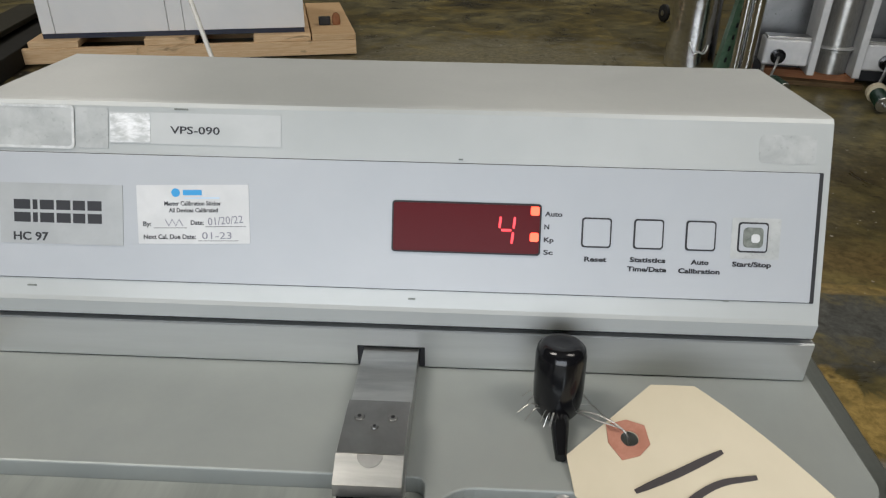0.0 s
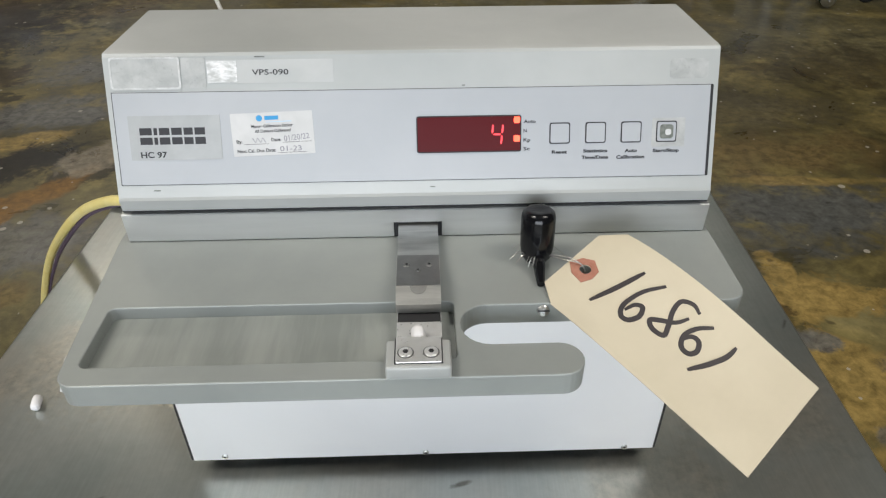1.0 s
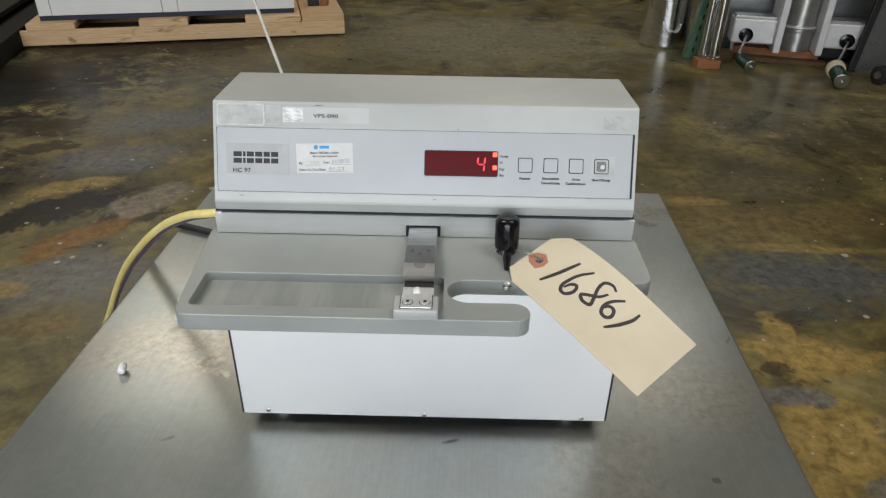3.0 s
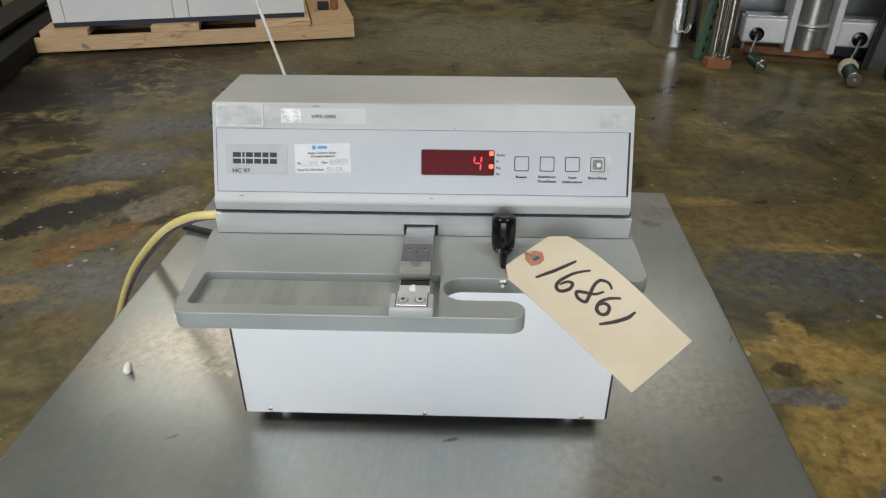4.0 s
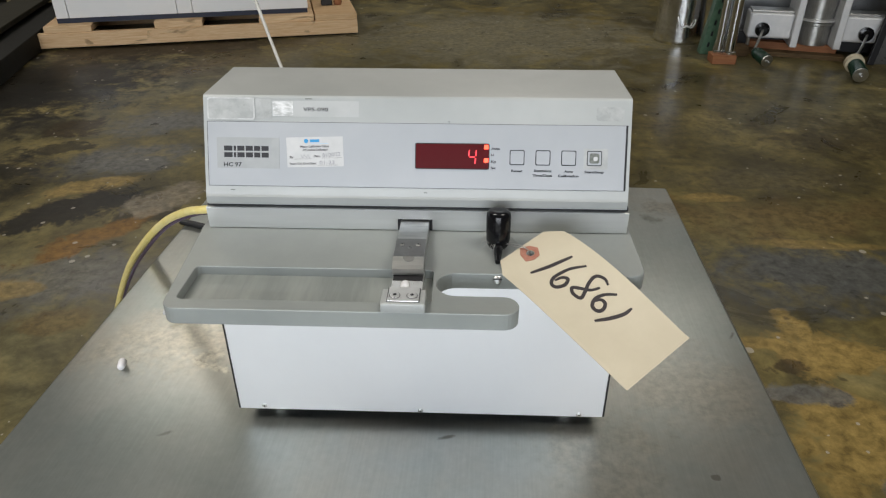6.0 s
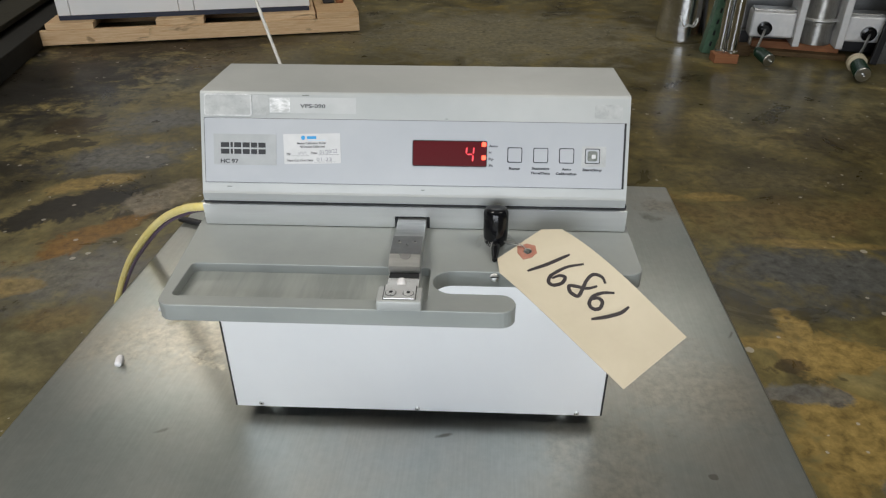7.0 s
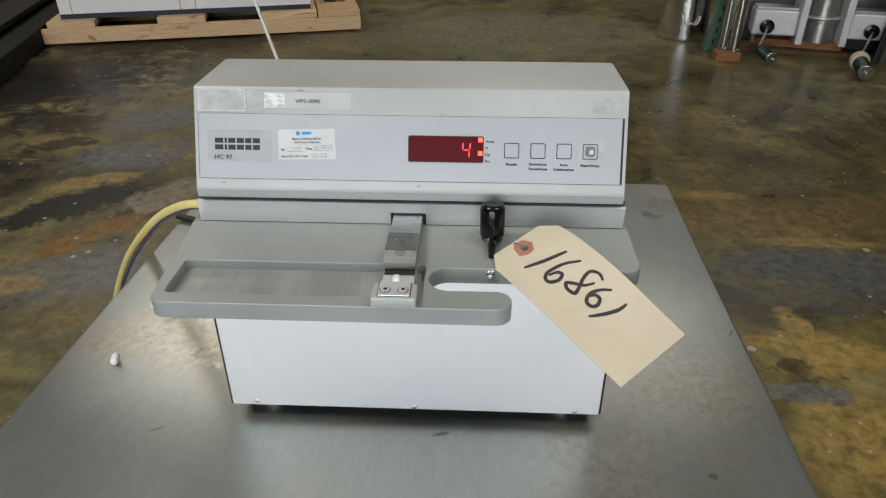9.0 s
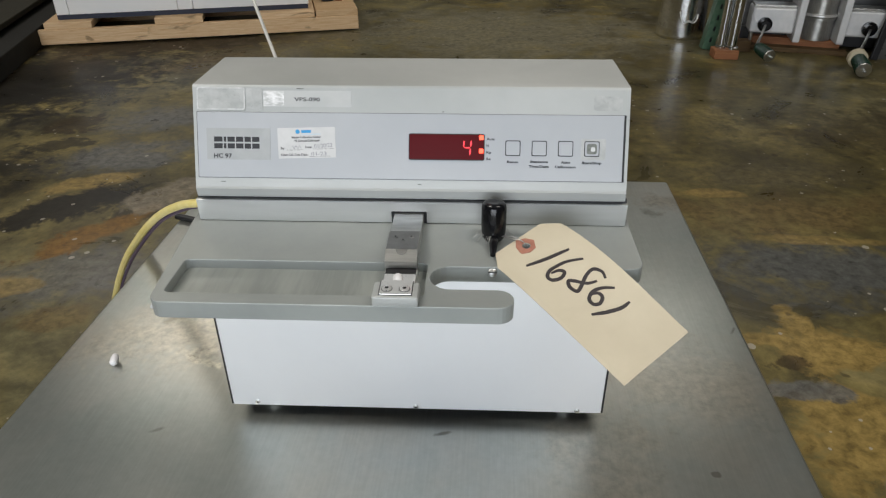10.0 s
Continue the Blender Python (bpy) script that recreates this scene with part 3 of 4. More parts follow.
    panel = part("control_panel", prism(rounded(-0.1522, 0.1512, up(0.2267), up(0.2694), 0.0005), 0.0, 0.0006, 0.0002), M_PANEL, t, "pale blue-grey control panel", m=on_face(0.0))
    F = on_face(0.0006)
    # display window with its lit digit and lamps
    win = part("display", prism(rounded(0.0, 0.0539, up(0.2396), up(0.2568), 0.0012), 0.0, 0.0005), M_GAP, t, "dark red digit display", m=F)
    part("display_window", prism(rounded(0.0006, 0.0533, up(0.2402), up(0.2562), 0.0009), 0.0005, 0.0008), M_DISPLAY, win)
    seg_h, x0, x1, zb, slant = 0.0110, 0.0383, 0.0434, up(0.2428), 0.10
    zt, zm = zb + seg_h, zb + seg_h / 2
    for a, b in (((x0, zm), (x0, zt)), ((x1, zm), (x1, zt)), ((x1, zb), (x1, zm)), ((x0, zm), (x1, zm))):
        ga, gb = (0.0007, 0.0) if a[1] == b[1] else (0.0, 0.0007)
        pts = [(a[0] + ga + slant * (a[1] + gb - zb), a[1] + gb), (b[0] - ga + slant * (b[1] - gb - zb), b[1] - gb)]
        pts = [(pts[0][0] + (pts[1][0] - pts[0][0]) * k / 4, pts[0][1] + (pts[1][1] - pts[0][1]) * k / 4) for k in range(5)]
        part("segment", ribbon(pts, 0.0009, 0.0008, 0.00095, 0.3), M_GLOW, win, "lit red segment")
    for z in (0.2545, 0.2458):
        part("indicator_lamp", prism(rounded(0.0500, 0.0531, up(z) - 0.0016, up(z) + 0.0016, 0.0007), 0.0008, 0.0011), M_LED, win, "lit red lamp")
    for word, z, w in (("Auto", 0.2536, 0.0063), ("N", 0.2493, 0.0018), ("Kp", 0.2450, 0.0036), ("Sc", 0.2408, 0.0034)):
        text_mesh(word, 0.0024, M_INK, panel, Matrix.Translation((0.0551, up(z) - 0.0008, 0.00062)), "lettering", 0.00008, w)
    # keys
    for i, x in enumerate((0.0685, 0.0871, 0.1056, 0.1240)):
        key = part("key", prism(rounded(x, x + 0.0107, up(0.2429), up(0.2529), 0.0012), 0.0, 0.0003), M_INK, t, m=F)
        part("key_face", prism(rounded(x + 0.0006, x + 0.0101, up(0.2429) + 0.0006, up(0.2529) - 0.0006, 0.0009), 0.0003, 0.0006), M_PANEL, key)
        if i == 3:
            part("worn_patch", prism(rounded(x + 0.0018, x + 0.0088, up(0.2429) + 0.0018, up(0.2529) - 0.0018, 0.0016), 0.0006, 0.0008), M_WORN, key, "worn grey patch")
            part("worn_core", prism(rounded(x + 0.0046, x + 0.0076, up(0.2429) + 0.0036, up(0.2529) - 0.0042, 0.001), 0.0008, 0.0009), M_LABEL, key)
    part("key_sticker", prism(rounded(0.1218, 0.1390, up(0.2407), up(0.2543), 0.0006), 0.0, 0.00015), M_TAPE, panel, "yellowed clear sticker", m=Matrix.Translation((0, 0, 0.0006)))
    for word, x, z, w in (("Reset", 0.0699, 0.2390, 0.0080), ("Statistics", 0.0862, 0.2393, 0.0128), ("Time/Date", 0.0854, 0.2362, 0.0141),
                          ("Auto", 0.1080, 0.2391, 0.0064), ("Calibration", 0.1037, 0.2361, 0.0148), ("Start/Stop", 0.1227, 0.2389, 0.0138)):
        text_mesh(word, 0.0024, M_INK, panel, Matrix.Translation((x, up(z) - 0.0008, 0.00078)), "lettering", 0.00008, w)
    # name plate
    name_plate = part("name_plate", prism(rounded(-0.1456, -0.0994, up(0.2384), up(0.2590), 0.0003), 0.0, 0.00025), M_LOGOBG, t, "grey name plate with black bars", m=F)
    logo_marks(name_plate)
    text_mesh("HC 97", 0.0042, M_INK, name_plate, Matrix.Translation((-0.1407, up(0.2396), 0.0003)), "lettering", 0.0001, 0.0132)
    calibration_label(t, F)
    # upper band: tape and number strip
    B = on_face(0.00005)
    part("tape_patch", prism(rounded(-0.1516, -0.1175, up(0.2712), up(0.2850), 0.0016), 0.0, 0.0003), M_TAPE, t, "grey tape residue", m=B)
    part("tape_edge", prism(rounded(-0.1520, -0.1171, up(0.2708), up(0.2854), 0.0018), 0.0003, 0.0005, 0.0, (rounded(-0.1511, -0.1181, up(0.2717), up(0.2845), 0.0012),)), M_RIM, t, "whitish tape edge", m=B)
    strip = part("number_strip", prism(rounded(-0.1042, -0.0410, up(0.2732), up(0.2836), 0.0004), 0.0, 0.0002), M_STRIP, t, "faded paper number strip", m=B)
    part("strip_end", prism(rounded(-0.1038, -0.0890, up(0.2736), up(0.2832), 0.0003), 0.0002, 0.0004), M_CRUMPLE_GLINT, strip, "crumpled tape with painted glints end")
    part("clear_tape", prism(rounded(-0.1166, -0.1046, up(0.2714), up(0.2848), 0.0006), 0.0, 0.0002), M_TAPE, t, "dull clear tape", m=B)
    text_mesh("VPS-090", 0.0038, M_INK, strip, Matrix.Translation((-0.0816, up(0.2768), 0.0003)), "lettering", 0.00004, 0.0182)
    for x, z, w in ((-0.1365, 0.2236, 0.0034), (0.0065, 0.2232, 0.0026), (-0.0800, 0.2846, 0.0050), (0.1205, 0.2262, 0.0022), (0.0235, 0.2705, 0.0016)):
        part("nick", box(x, x + w, up(z), up(z) + 0.0006, 0.0, 0.0003), M_WORN, t, "small dark chip", m=B)
    part("smudge", prism(rounded(0.1297, 0.1496, up(0.2723), up(0.2815), 0.002), 0.0, 0.0001), M_TAPE, t, "grey smudge", m=B)
    for y, z, r in ((-0.087, 0.1875, 0.0034), (-0.096, 0.1812, 0.0030)):
        scrap = [(y + r * (1.0 + 0.4 * math.sin(5 * a)) * math.cos(a), z + 0.7 * r * math.sin(a)) for a in [k * math.pi / 5 for k in range(10)]]
        part("torn_tape", profile_x(scrap, -0.1572, -0.1552), M_RIM, t, "torn whitish tape scrap")
    jaws(t, plate)
    lever(t)


def logo_marks(parent):
    """Plain black blocks in the place of the maker's mark."""
    z0, z1 = up(0.2457), up(0.2534)
    h, x = z1 - z0, -0.1403
    for w in (0.0062, 0.0018, 0.0053, 0.0053, 0.0046, 0.0053):
        part("mark_bar", box(x, x + w, z0, z0 + h * 0.43, 0.00025, 0.0003), M_INK, parent)
        part("mark_bar", box(x, x + w, z1 - h * 0.43, z1, 0.00025, 0.0003), M_INK, parent)
        x += w + 0.0009


def calibration_label(t, F):
    m = F @ Matrix.Translation((-0.0732, up(0.2499), 0)) @ Matrix.Rotation(radians(1.8), 4, "Z")
    lab = part("calibration_sticker", prism(rounded(-0.0208, 0.0208, -0.0108, 0.0108, 0.0006), 0.0, 0.0002), M_LABEL, t, "white calibration sticker with handwriting", m=m)
    part("print_dot", lathe([(0.0016, 0.0002), (0.0016, 0.00026)], 16, m=Matrix.Translation((-0.0062, 0.0080, 0))), M_BLUE, lab)
    part("print_bar", box(-0.0035, 0.0035, 0.0070, 0.0090, 0.0002, 0.00026), M_BLUE, lab)
    part("print_bar", box(-0.0030, 0.0100, 0.0058, 0.0062, 0.0002, 0.00026), M_PALEBLUE, lab)
    z = 0.00022
    text_mesh("Master Calibration Sticker", 0.0022, M_INK, lab, Matrix.Translation((-0.0106, 0.0033, z)), "lettering", 0.00005, 0.0212)
    text_mesh("All Devices Calibrated", 0.0022, M_INK, lab, Matrix.Translation((-0.0090, 0.0008, z)), "lettering", 0.00005, 0.0182)
    text_mesh("By:", 0.0024, M_INK, lab, Matrix.Translation((-0.0188, -0.0042, z)), "lettering", 0.00005, 0.0030)
    text_mesh("Date:", 0.0024, M_INK, lab, Matrix.Translation((-0.0010, -0.0038, z)), "lettering", 0.00005, 0.0048)
    text_mesh("Next Cal. Due Date:", 0.0024, M_INK, lab, Matrix.Translation((-0.0188, -0.0090, z)), "lettering", 0.00005, 0.0195)
    text_mesh("01/20/22", 0.0040, M_GREYINK, lab, Matrix.Translation((0.0055, -0.0040, z)) @ Matrix.Rotation(radians(4), 4, "Z"), "handwriting", 0.0, 0.0130)
    text_mesh("01-23", 0.0036, M_GREYINK, lab, Matrix.Translation((0.0030, -0.0090, z)), "handwriting", 0.0, 0.0110)
    part("initials_bar", ribbon([(-0.0105 + 0.0013 * k, -0.0030 + 0.0012 * (-1) ** k) for k in range(6)], 0.0005, 0.0002, 0.00026), M_GREYINK, lab)
    for x0, x1, y in ((-0.0150, -0.0025, -0.0050), (0.0045, 0.0195, -0.0046), (0.0015, 0.0165, -0.0098)):
        part("print_line", box(x0, x1, y, y + 0.00018, 0.0002, 0.00026), M_INK, lab)


def jaws(t, plate):
    # moving jaw with its bevelled nose
    prof = [(0.029, 0.1925), (0.029, 0.1998), (-0.0335, 0.1998), (-0.0345, 0.2035), (-0.0590, 0.2035), (-0.0672, 0.1990), (-0.0672, 0.1940), (-0.058, 0.1925)]
    jaw = part("moving_jaw", profile_x(prof, -0.0110, 0.0102), M_STEEL, t, "ground steel moving jaw")
    part("jaw_cap", box(-0.0108, 0.0100, -0.0588, -0.0346, 0.2035, 0.2038, 0.0001), M_STEELDARK, jaw)
    slope = [(-0.0591, 0.20355), (-0.0673, 0.19905), (-0.0673, 0.1955), (-0.0676, 0.1955), (-0.0676, 0.1993), (-0.0592, 0.2038)]
    part("nose_face", profile_x(slope, -0.0107, 0.0099), M_STEEL, jaw, "bright bevelled nose")
    # flat dark half-disc stands in for a shaded notch
    part("nose_notch_shade", prism(arc(-0.0003, 0.0, 0.0040, 180, 360, 14), 0.0, 0.0003), M_STEELDARK, jaw, m=pose(0, -0.0594, 0.20372, 28.2, 0, 0))
    for x, y, r in ((-0.0060, -0.0429, 0.0017), (0.0050, -0.0429, 0.0017), (-0.0005, -0.0473, 0.0013)):
        countersunk("jaw_screw", jaw, Matrix.Translation((x, y, 0.2036)), r, material=M_STEELDARK)
    part("slide_insert", box(-0.0105, 0.0101, -0.0910, -0.0560, 0.1845, 0.1930, 0.0002), M_BRIGHT, t, "bright steel slide insert")
    # dark strip paints the shaded gap below the jaw
    part("gap_strip", box(-0.0102, 0.0098, -0.0725, -0.0600, 0.1930, 0.1933), M_GAP, t)
    anvil = part("anvil_block", box(-0.0146, 0.0136, -0.1068, -0.0895, 0.1908, 0.1980, 0.0012, 3), M_SHELL, t, "small grey anvil block", soft=50)
    part("anvil_gap", box(-0.0108, 0.0099, -0.1046, -0.0890, 0.1940, 0.1983), M_GAP, anvil)
    part("anvil_plate", box(-0.0103, 0.0094, -0.1042, -0.0886, 0.1940, 0.1988, 0.0004), M_BRIGHT, anvil, "pale metal anvil plate")
    for x in (-0.0060, 0.0050):
        s = countersunk("anvil_screw", anvil, Matrix.Translation((x, -0.0985, 0.1989)), 0.0030, material=M_BRIGHT)
        part("ring", lathe([(0.0036, 0.0), (0.0036, 0.0003)], 24, m=Matrix.Translation((x, -0.0985, 0.1987))), M_STEELDARK, s)
    for x, y in ((0.0600, -0.0592),):
        s = part("edge_screw", lathe([(0.0030, 0.0), (0.0028, 0.0014), (0.0014, 0.0022)], 20, m=Matrix.Translation((x, y, 0.1868)) @ Matrix.Rotation(radians(60), 4, "X")), M_STEEL, t, "round-headed screw", soft=50)
        part("slot", box(-0.0028, 0.0028, -0.0004, 0.0004, 0.0020, 0.0023), M_GAP, s, m=Matrix.Translation((x, y, 0.1868)) @ Matrix.Rotation(radians(60), 4, "X"))


def lever(t):
    a, b = Vector((0.0612, -0.0240, 0.1912)), Vector((0.0610, -0.0210, 0.2208))
    m = Matrix.Translation(a) @ (b - a).to_track_quat("Z", "Y").to_matrix().to_4x4()
    h = (b - a).length
    grip = [(0.0040, 0.0), (0.0062, 0.0012), (0.0078, 0.0036), (0.0086, 0.0080), (0.0088, 0.0130), (0.0088, h - 0.0045), (0.0082, h - 0.0018), (0.0068, h - 0.0004), (0.0058, h), (0.0030, h - 0.0006), (0.0010, h - 0.0007)]
    part("lever_grip", lathe(grip, 40, m=m), M_BLACK, t, "shiny black rubber grip", soft=50)
    tail = spline([(0.0612, -0.0240, 0.1965), (0.0610, -0.0340, 0.1960), (0.0606, -0.0410, 0.1942), (0.0603, -0.0470, 0.1932)], 6)
    part("lever_tail", tube(tail, 0.0038, 14, r_end=0.0019), M_BLACK, t, soft=50)


tester()


# ---- the tag and other loose things on the table ----
def shipping_tag():
    foot = BASE @ Vector((0.1586, -0.1187, 0.1652))
    y = (BASE.to_3x3() @ Vector((-0.0806, 0.0863, 0.0328))).normalized()
    x = BASE.to_3x3() @ Vector((0.0445, 0.0399, 0.0118))
    x = (x - x.dot(y) * y).normalized()
    z = x.cross(y)
    m = Matrix(((x.x, y.x, z.x, foot.x), (x.y, y.y, z.y, foot.y), (x.z, y.z, z.z, foot.z), (0, 0, 0, 1)))
    h, w = 0.1222, 0.0300
    hx, hy = -0.0020, 0.1128
    tag = empty("shipping_tag", m, "manila shipping tag with marker digits wired to the lever", "tag")

    def bent(bm, slices=0):
        """Let the card droop over the plate's edge."""
        for k in range(1, slices):
            bmesh.ops.bisect_plane(bm, geom=[*bm.verts, *bm.edges, *bm.faces], plane_co=(0, h * k / slices, 0), plane_no=(0, 1, 0))
        for k in range(1, 12 if slices else 0):
            bmesh.ops.bisect_plane(bm, geom=[*bm.verts, *bm.edges, *bm.faces], plane_co=(-w + w * k / 6, 0, 0), plane_no=(1, 0, 0))
        for v in bm.verts:
            f = min(max(v.co.y / h, 0.0), 1.0)
            v.co.z += 0.0006 + (0.0020 + 0.0050 * max(v.co.x / w, 0.0)) * math.sin(math.pi * f ** 1.2) + 0.0008 * math.sin(v.co.x * 70) * f + 0.0038 * f ** 3 * (1 - f ** 6)
        return bm

    hole = arc(hx, hy, 0.0029, 0, 345, 15)
    outline = [(-w, 0.0), (w, 0.0), (w, h - 0.0105), (w - 0.0095, h), (-w + 0.0085, h), (-w, h - 0.0115)]
    part("card", bent(prism(outline, 0.0, 0.0004, 0.0, (hole,)), 24), M_MANILA, tag, soft=30)
    ring = [(hx + rr * math.cos(radians(a)), hy + rr * math.sin(radians(a))) for a, rr in ((100, 0.0088), (150, 0.0072), (205, 0.0085), (250, 0.0066), (300, 0.0066), (0, 0.0072), (50, 0.0072))]
    part("washer", bent(prism(ring, 0.0005, 0.0008, 0.0, (hole,)), 24), M_RED, tag, "red-brown fibre reinforcing washer")
    for stroke in TAG_STROKES:
        line = [(p.x, p.y) for p in spline([((v - 1.3) / 1000, (u - 1.2) / 1000, 0) for u, v in stroke], 6)]
        part("marker_stroke", bent(ribbon(line, 0.0025, 0.0003, 0.0008, 0.45)), M_MARKER, tag)
    inv = m.inverted()
    a = inv @ (BASE @ Vector((0.0640, -0.0260, 0.1965)))
    b = Vector((hx, hy, 0.0030))
    mid = (a + b) / 2
    for k in (-1, 1):
        pts = spline([a, mid + Vector((0.0012 * k, 0.0, 0.0030)), b + Vector((0, 0.003, 0.001)), b + Vector((0.0005 * k, -0.001, -0.003))], 8)
        part("tie_wire", tube(pts, 0.00028, 6), M_WIRE, tag, soft=60)
    rnd = random.Random(4)
    for k in range(16):
        ang = rnd.uniform(0.6, 1.5) * math.pi if k < 12 else rnd.uniform(-0.2, 0.3) * math.pi
        r = rnd.uniform(0.010, 0.019)
        c0 = BASE @ Vector((0.0612 + 0.006 * math.cos(ang), -0.024 + 0.006 * math.sin(ang), 0.1965))
        tip = BASE @ Vector((0.0612 + r * math.cos(ang), -0.024 + 0.7 * r * math.sin(ang), 0.1925 + rnd.uniform(0.0, 0.005)))
        part("wire_end", tube(spline([inv @ c0, inv @ ((c0 + tip) / 2 + Vector((0, 0, 0.003))), inv @ tip], 5), 0.00016, 5), M_WIRE, tag)


# pen strokes in millimetres: up the tag, across the tag
TAG_STROKES = [
    [(91.9, 17.3), (96.0, 3.0), (100.9, -13.3)],
    [(79.9, 18.4), (86.1, 8.3), (88.2, -2.8), (85.7, -8.6), (81.5, -8.4), (79.1, -2.8), (80.9, 2.2), (84.4, 0.5), (86.0, -5.0)],
    [(59.9, 18.2), (64.8, 20.0), (69.9, 17.2), (69.7, 10.8), (66.5, 3.3), (65.1, -2.1), (70.6, -3.4), (74.4, -0.6), (71.5, 2.5), (65.1, 7.0), (62.0, 12.8)],
    [(51.1, 17.5), (56.2, 11.7), (58.5, 5.1), (56.2, -0.4), (51.8, -1.1), (49.6, 2.6), (51.7, 6.9), (55.5, 6.9), (57.8, 3.0)],
    [(38.1, 17.4), (38.6, 10.1), (42.5, 0.9), (47.2, -7.9)],
]
shipping_tag()


def tablet(m, label):
    rings = [(0.0015, 0.0), (0.0030, 0.0006), (0.0037, 0.0022), (0.0038, 0.0085), (0.0032, 0.0112), (0.0016, 0.0122)]
    ob = smooth(mesh_object("tablet", lathe(rings, 24), M_PILL), 60)
    ob.matrix_basis = m
    return tagged(ob, label, "tablet")


tablet(pose(-0.2965, 0.0365, TOP + 0.0037, -82, 0, 12), "white oblong tablet lying on the steel table")


tablet(BASE @ pose(-0.0004, -0.0884, 0.1962, -88, 0, 3) @ Matrix.Diagonal((0.85, 0.85, 0.66, 1.0)), "white oblong tablet held against the anvil")


def cable(name, pts, r, material, label):
    ob = smooth(mesh_object(name, tube(spline(pts, 10), r, 12), material), 60)
    return tagged(ob, label, "cable")


cable("power_cable", [(-0.12, 0.13, 0.935), (-0.17, 0.122, 0.932), (-0.223, 0.13, 0.923), (-0.261, 0.16, 0.903), (-0.316, 0.21, 0.861), (-0.383, 0.27, 0.795), (-0.451, 0.33, 0.716), (-0.53, 0.40, 0.60), (-0.66, 0.53, 0.40), (-0.70, 0.54, 0.15), (-0.74, 0.60, 0.008), (-0.90, 0.90, 0.008)],
      0.0043, M_YELLOW, "yellow power cable hanging over the table edge")
cable("thin_cable", [(-0.12, 0.133, 0.931), (-0.17, 0.127, 0.927), (-0.221, 0.135, 0.9175), (-0.258, 0.164, 0.897), (-0.313, 0.214, 0.855), (-0.379, 0.274, 0.789), (-0.447, 0.334, 0.710), (-0.527, 0.404, 0.594), (-0.65, 0.53, 0.38), (-0.69, 0.54, 0.14), (-0.73, 0.62, 0.006), (-0.86, 0.90, 0.006)],
      0.0021, M_VIOLET, "thin dull violet cable beside the yellow one")
# dark tube laid on the table in place of the cable's cast shadow
cable("cable_shadow", [(-0.36, 0.338, TOP + 0.004), (-0.34, 0.332, TOP + 0.004), (-0.30, 0.318, TOP + 0.004), (-0.24, 0.30, TOP + 0.004), (-0.15, 0.27, TOP + 0.004)],
      0.0042, M_DARK, "dark tube standing in for a cable shadow on the steel table")
cable("white_cable", [(-0.05, 0.225, 0.84), (-0.09, 0.245, 0.825), (-0.128, 0.27, 0.86), (-0.160, 0.309, 0.93), (-0.194, 0.343, 1.0), (-0.235, 0.380, 1.1), (-0.31, 0.445, 1.3), (-0.45, 0.60, 1.8), (-0.62, 0.80, 2.8), (-0.70, 0.90, CEIL)],
      0.0020, M_CORD, "off-white cord rising behind the tester")


# ---- far things on the floor ----
def pallet():
    m = pose(-3.217, 4.265, 0.0, 0, 0, 16.5)
    L, D = 2.32, 1.5
    p = empty("wooden_pallet", m, "raw pine pallet with a white cabinet on it", "pallet")
    for y in (0.0, 0.72, 1.46):
        part("stringer", box(0.0, L, y, y + 0.045, 0.012, 0.115, 0.004), M_PINE, p)
    for x0, x1 in ((0.08, 0.40), (0.83, 1.17), (1.58, 1.99), (2.0, 2.32)):
        part("deck_board", box(x0, x1, 0.006, D, 0.115, 0.162, 0.005), M_PINE, p)
    # near-black boards carry the shade under the pallet in their colour
    for x0, x1 in ((0.10, 0.24), (1.0, 1.14), (2.06, 2.20)):
        part("bottom_board", box(x0, x1, 0.05, D, 0.0, 0.012, 0.002), M_DARKWOOD, p)
    c = empty("white_cabinet", m @ pose(0.16, 0.10, 0.162), "white enamelled cabinet with dark blue base trim", "cabinet")
    part("base_trim", box(0.0, 1.79, 0.004, 1.2, 0.0, 0.034), M_NAVY, c)
    for x0, x1 in ((0.0, 0.085), (0.088, 0.835), (0.838, 0.945), (0.948, 1.795)):
        part("front_panel", box(x0, x1, 0.0, 1.22, 0.034, 1.0, 0.004), M_APPLIANCE, c)
    tool = empty("clamp", m @ pose(2.07, 0.34, 0.162), "rusty orange clamp with a dark jaw on the pallet", "clamp")
    part("clamp_jaw", box(0.0, 0.09, 0.0, 0.07, 0.0, 0.06, 0.008), M_DARK, tool)
    part("clamp_screw", lathe([(0.028, 0.0), (0.034, 0.02), (0.030, 0.07), (0.012, 0.09)], 16, m=pose(0.135, 0.03, 0.0)), M_REDWOOD, tool, soft=40)
    return m


PALLET = pallet()


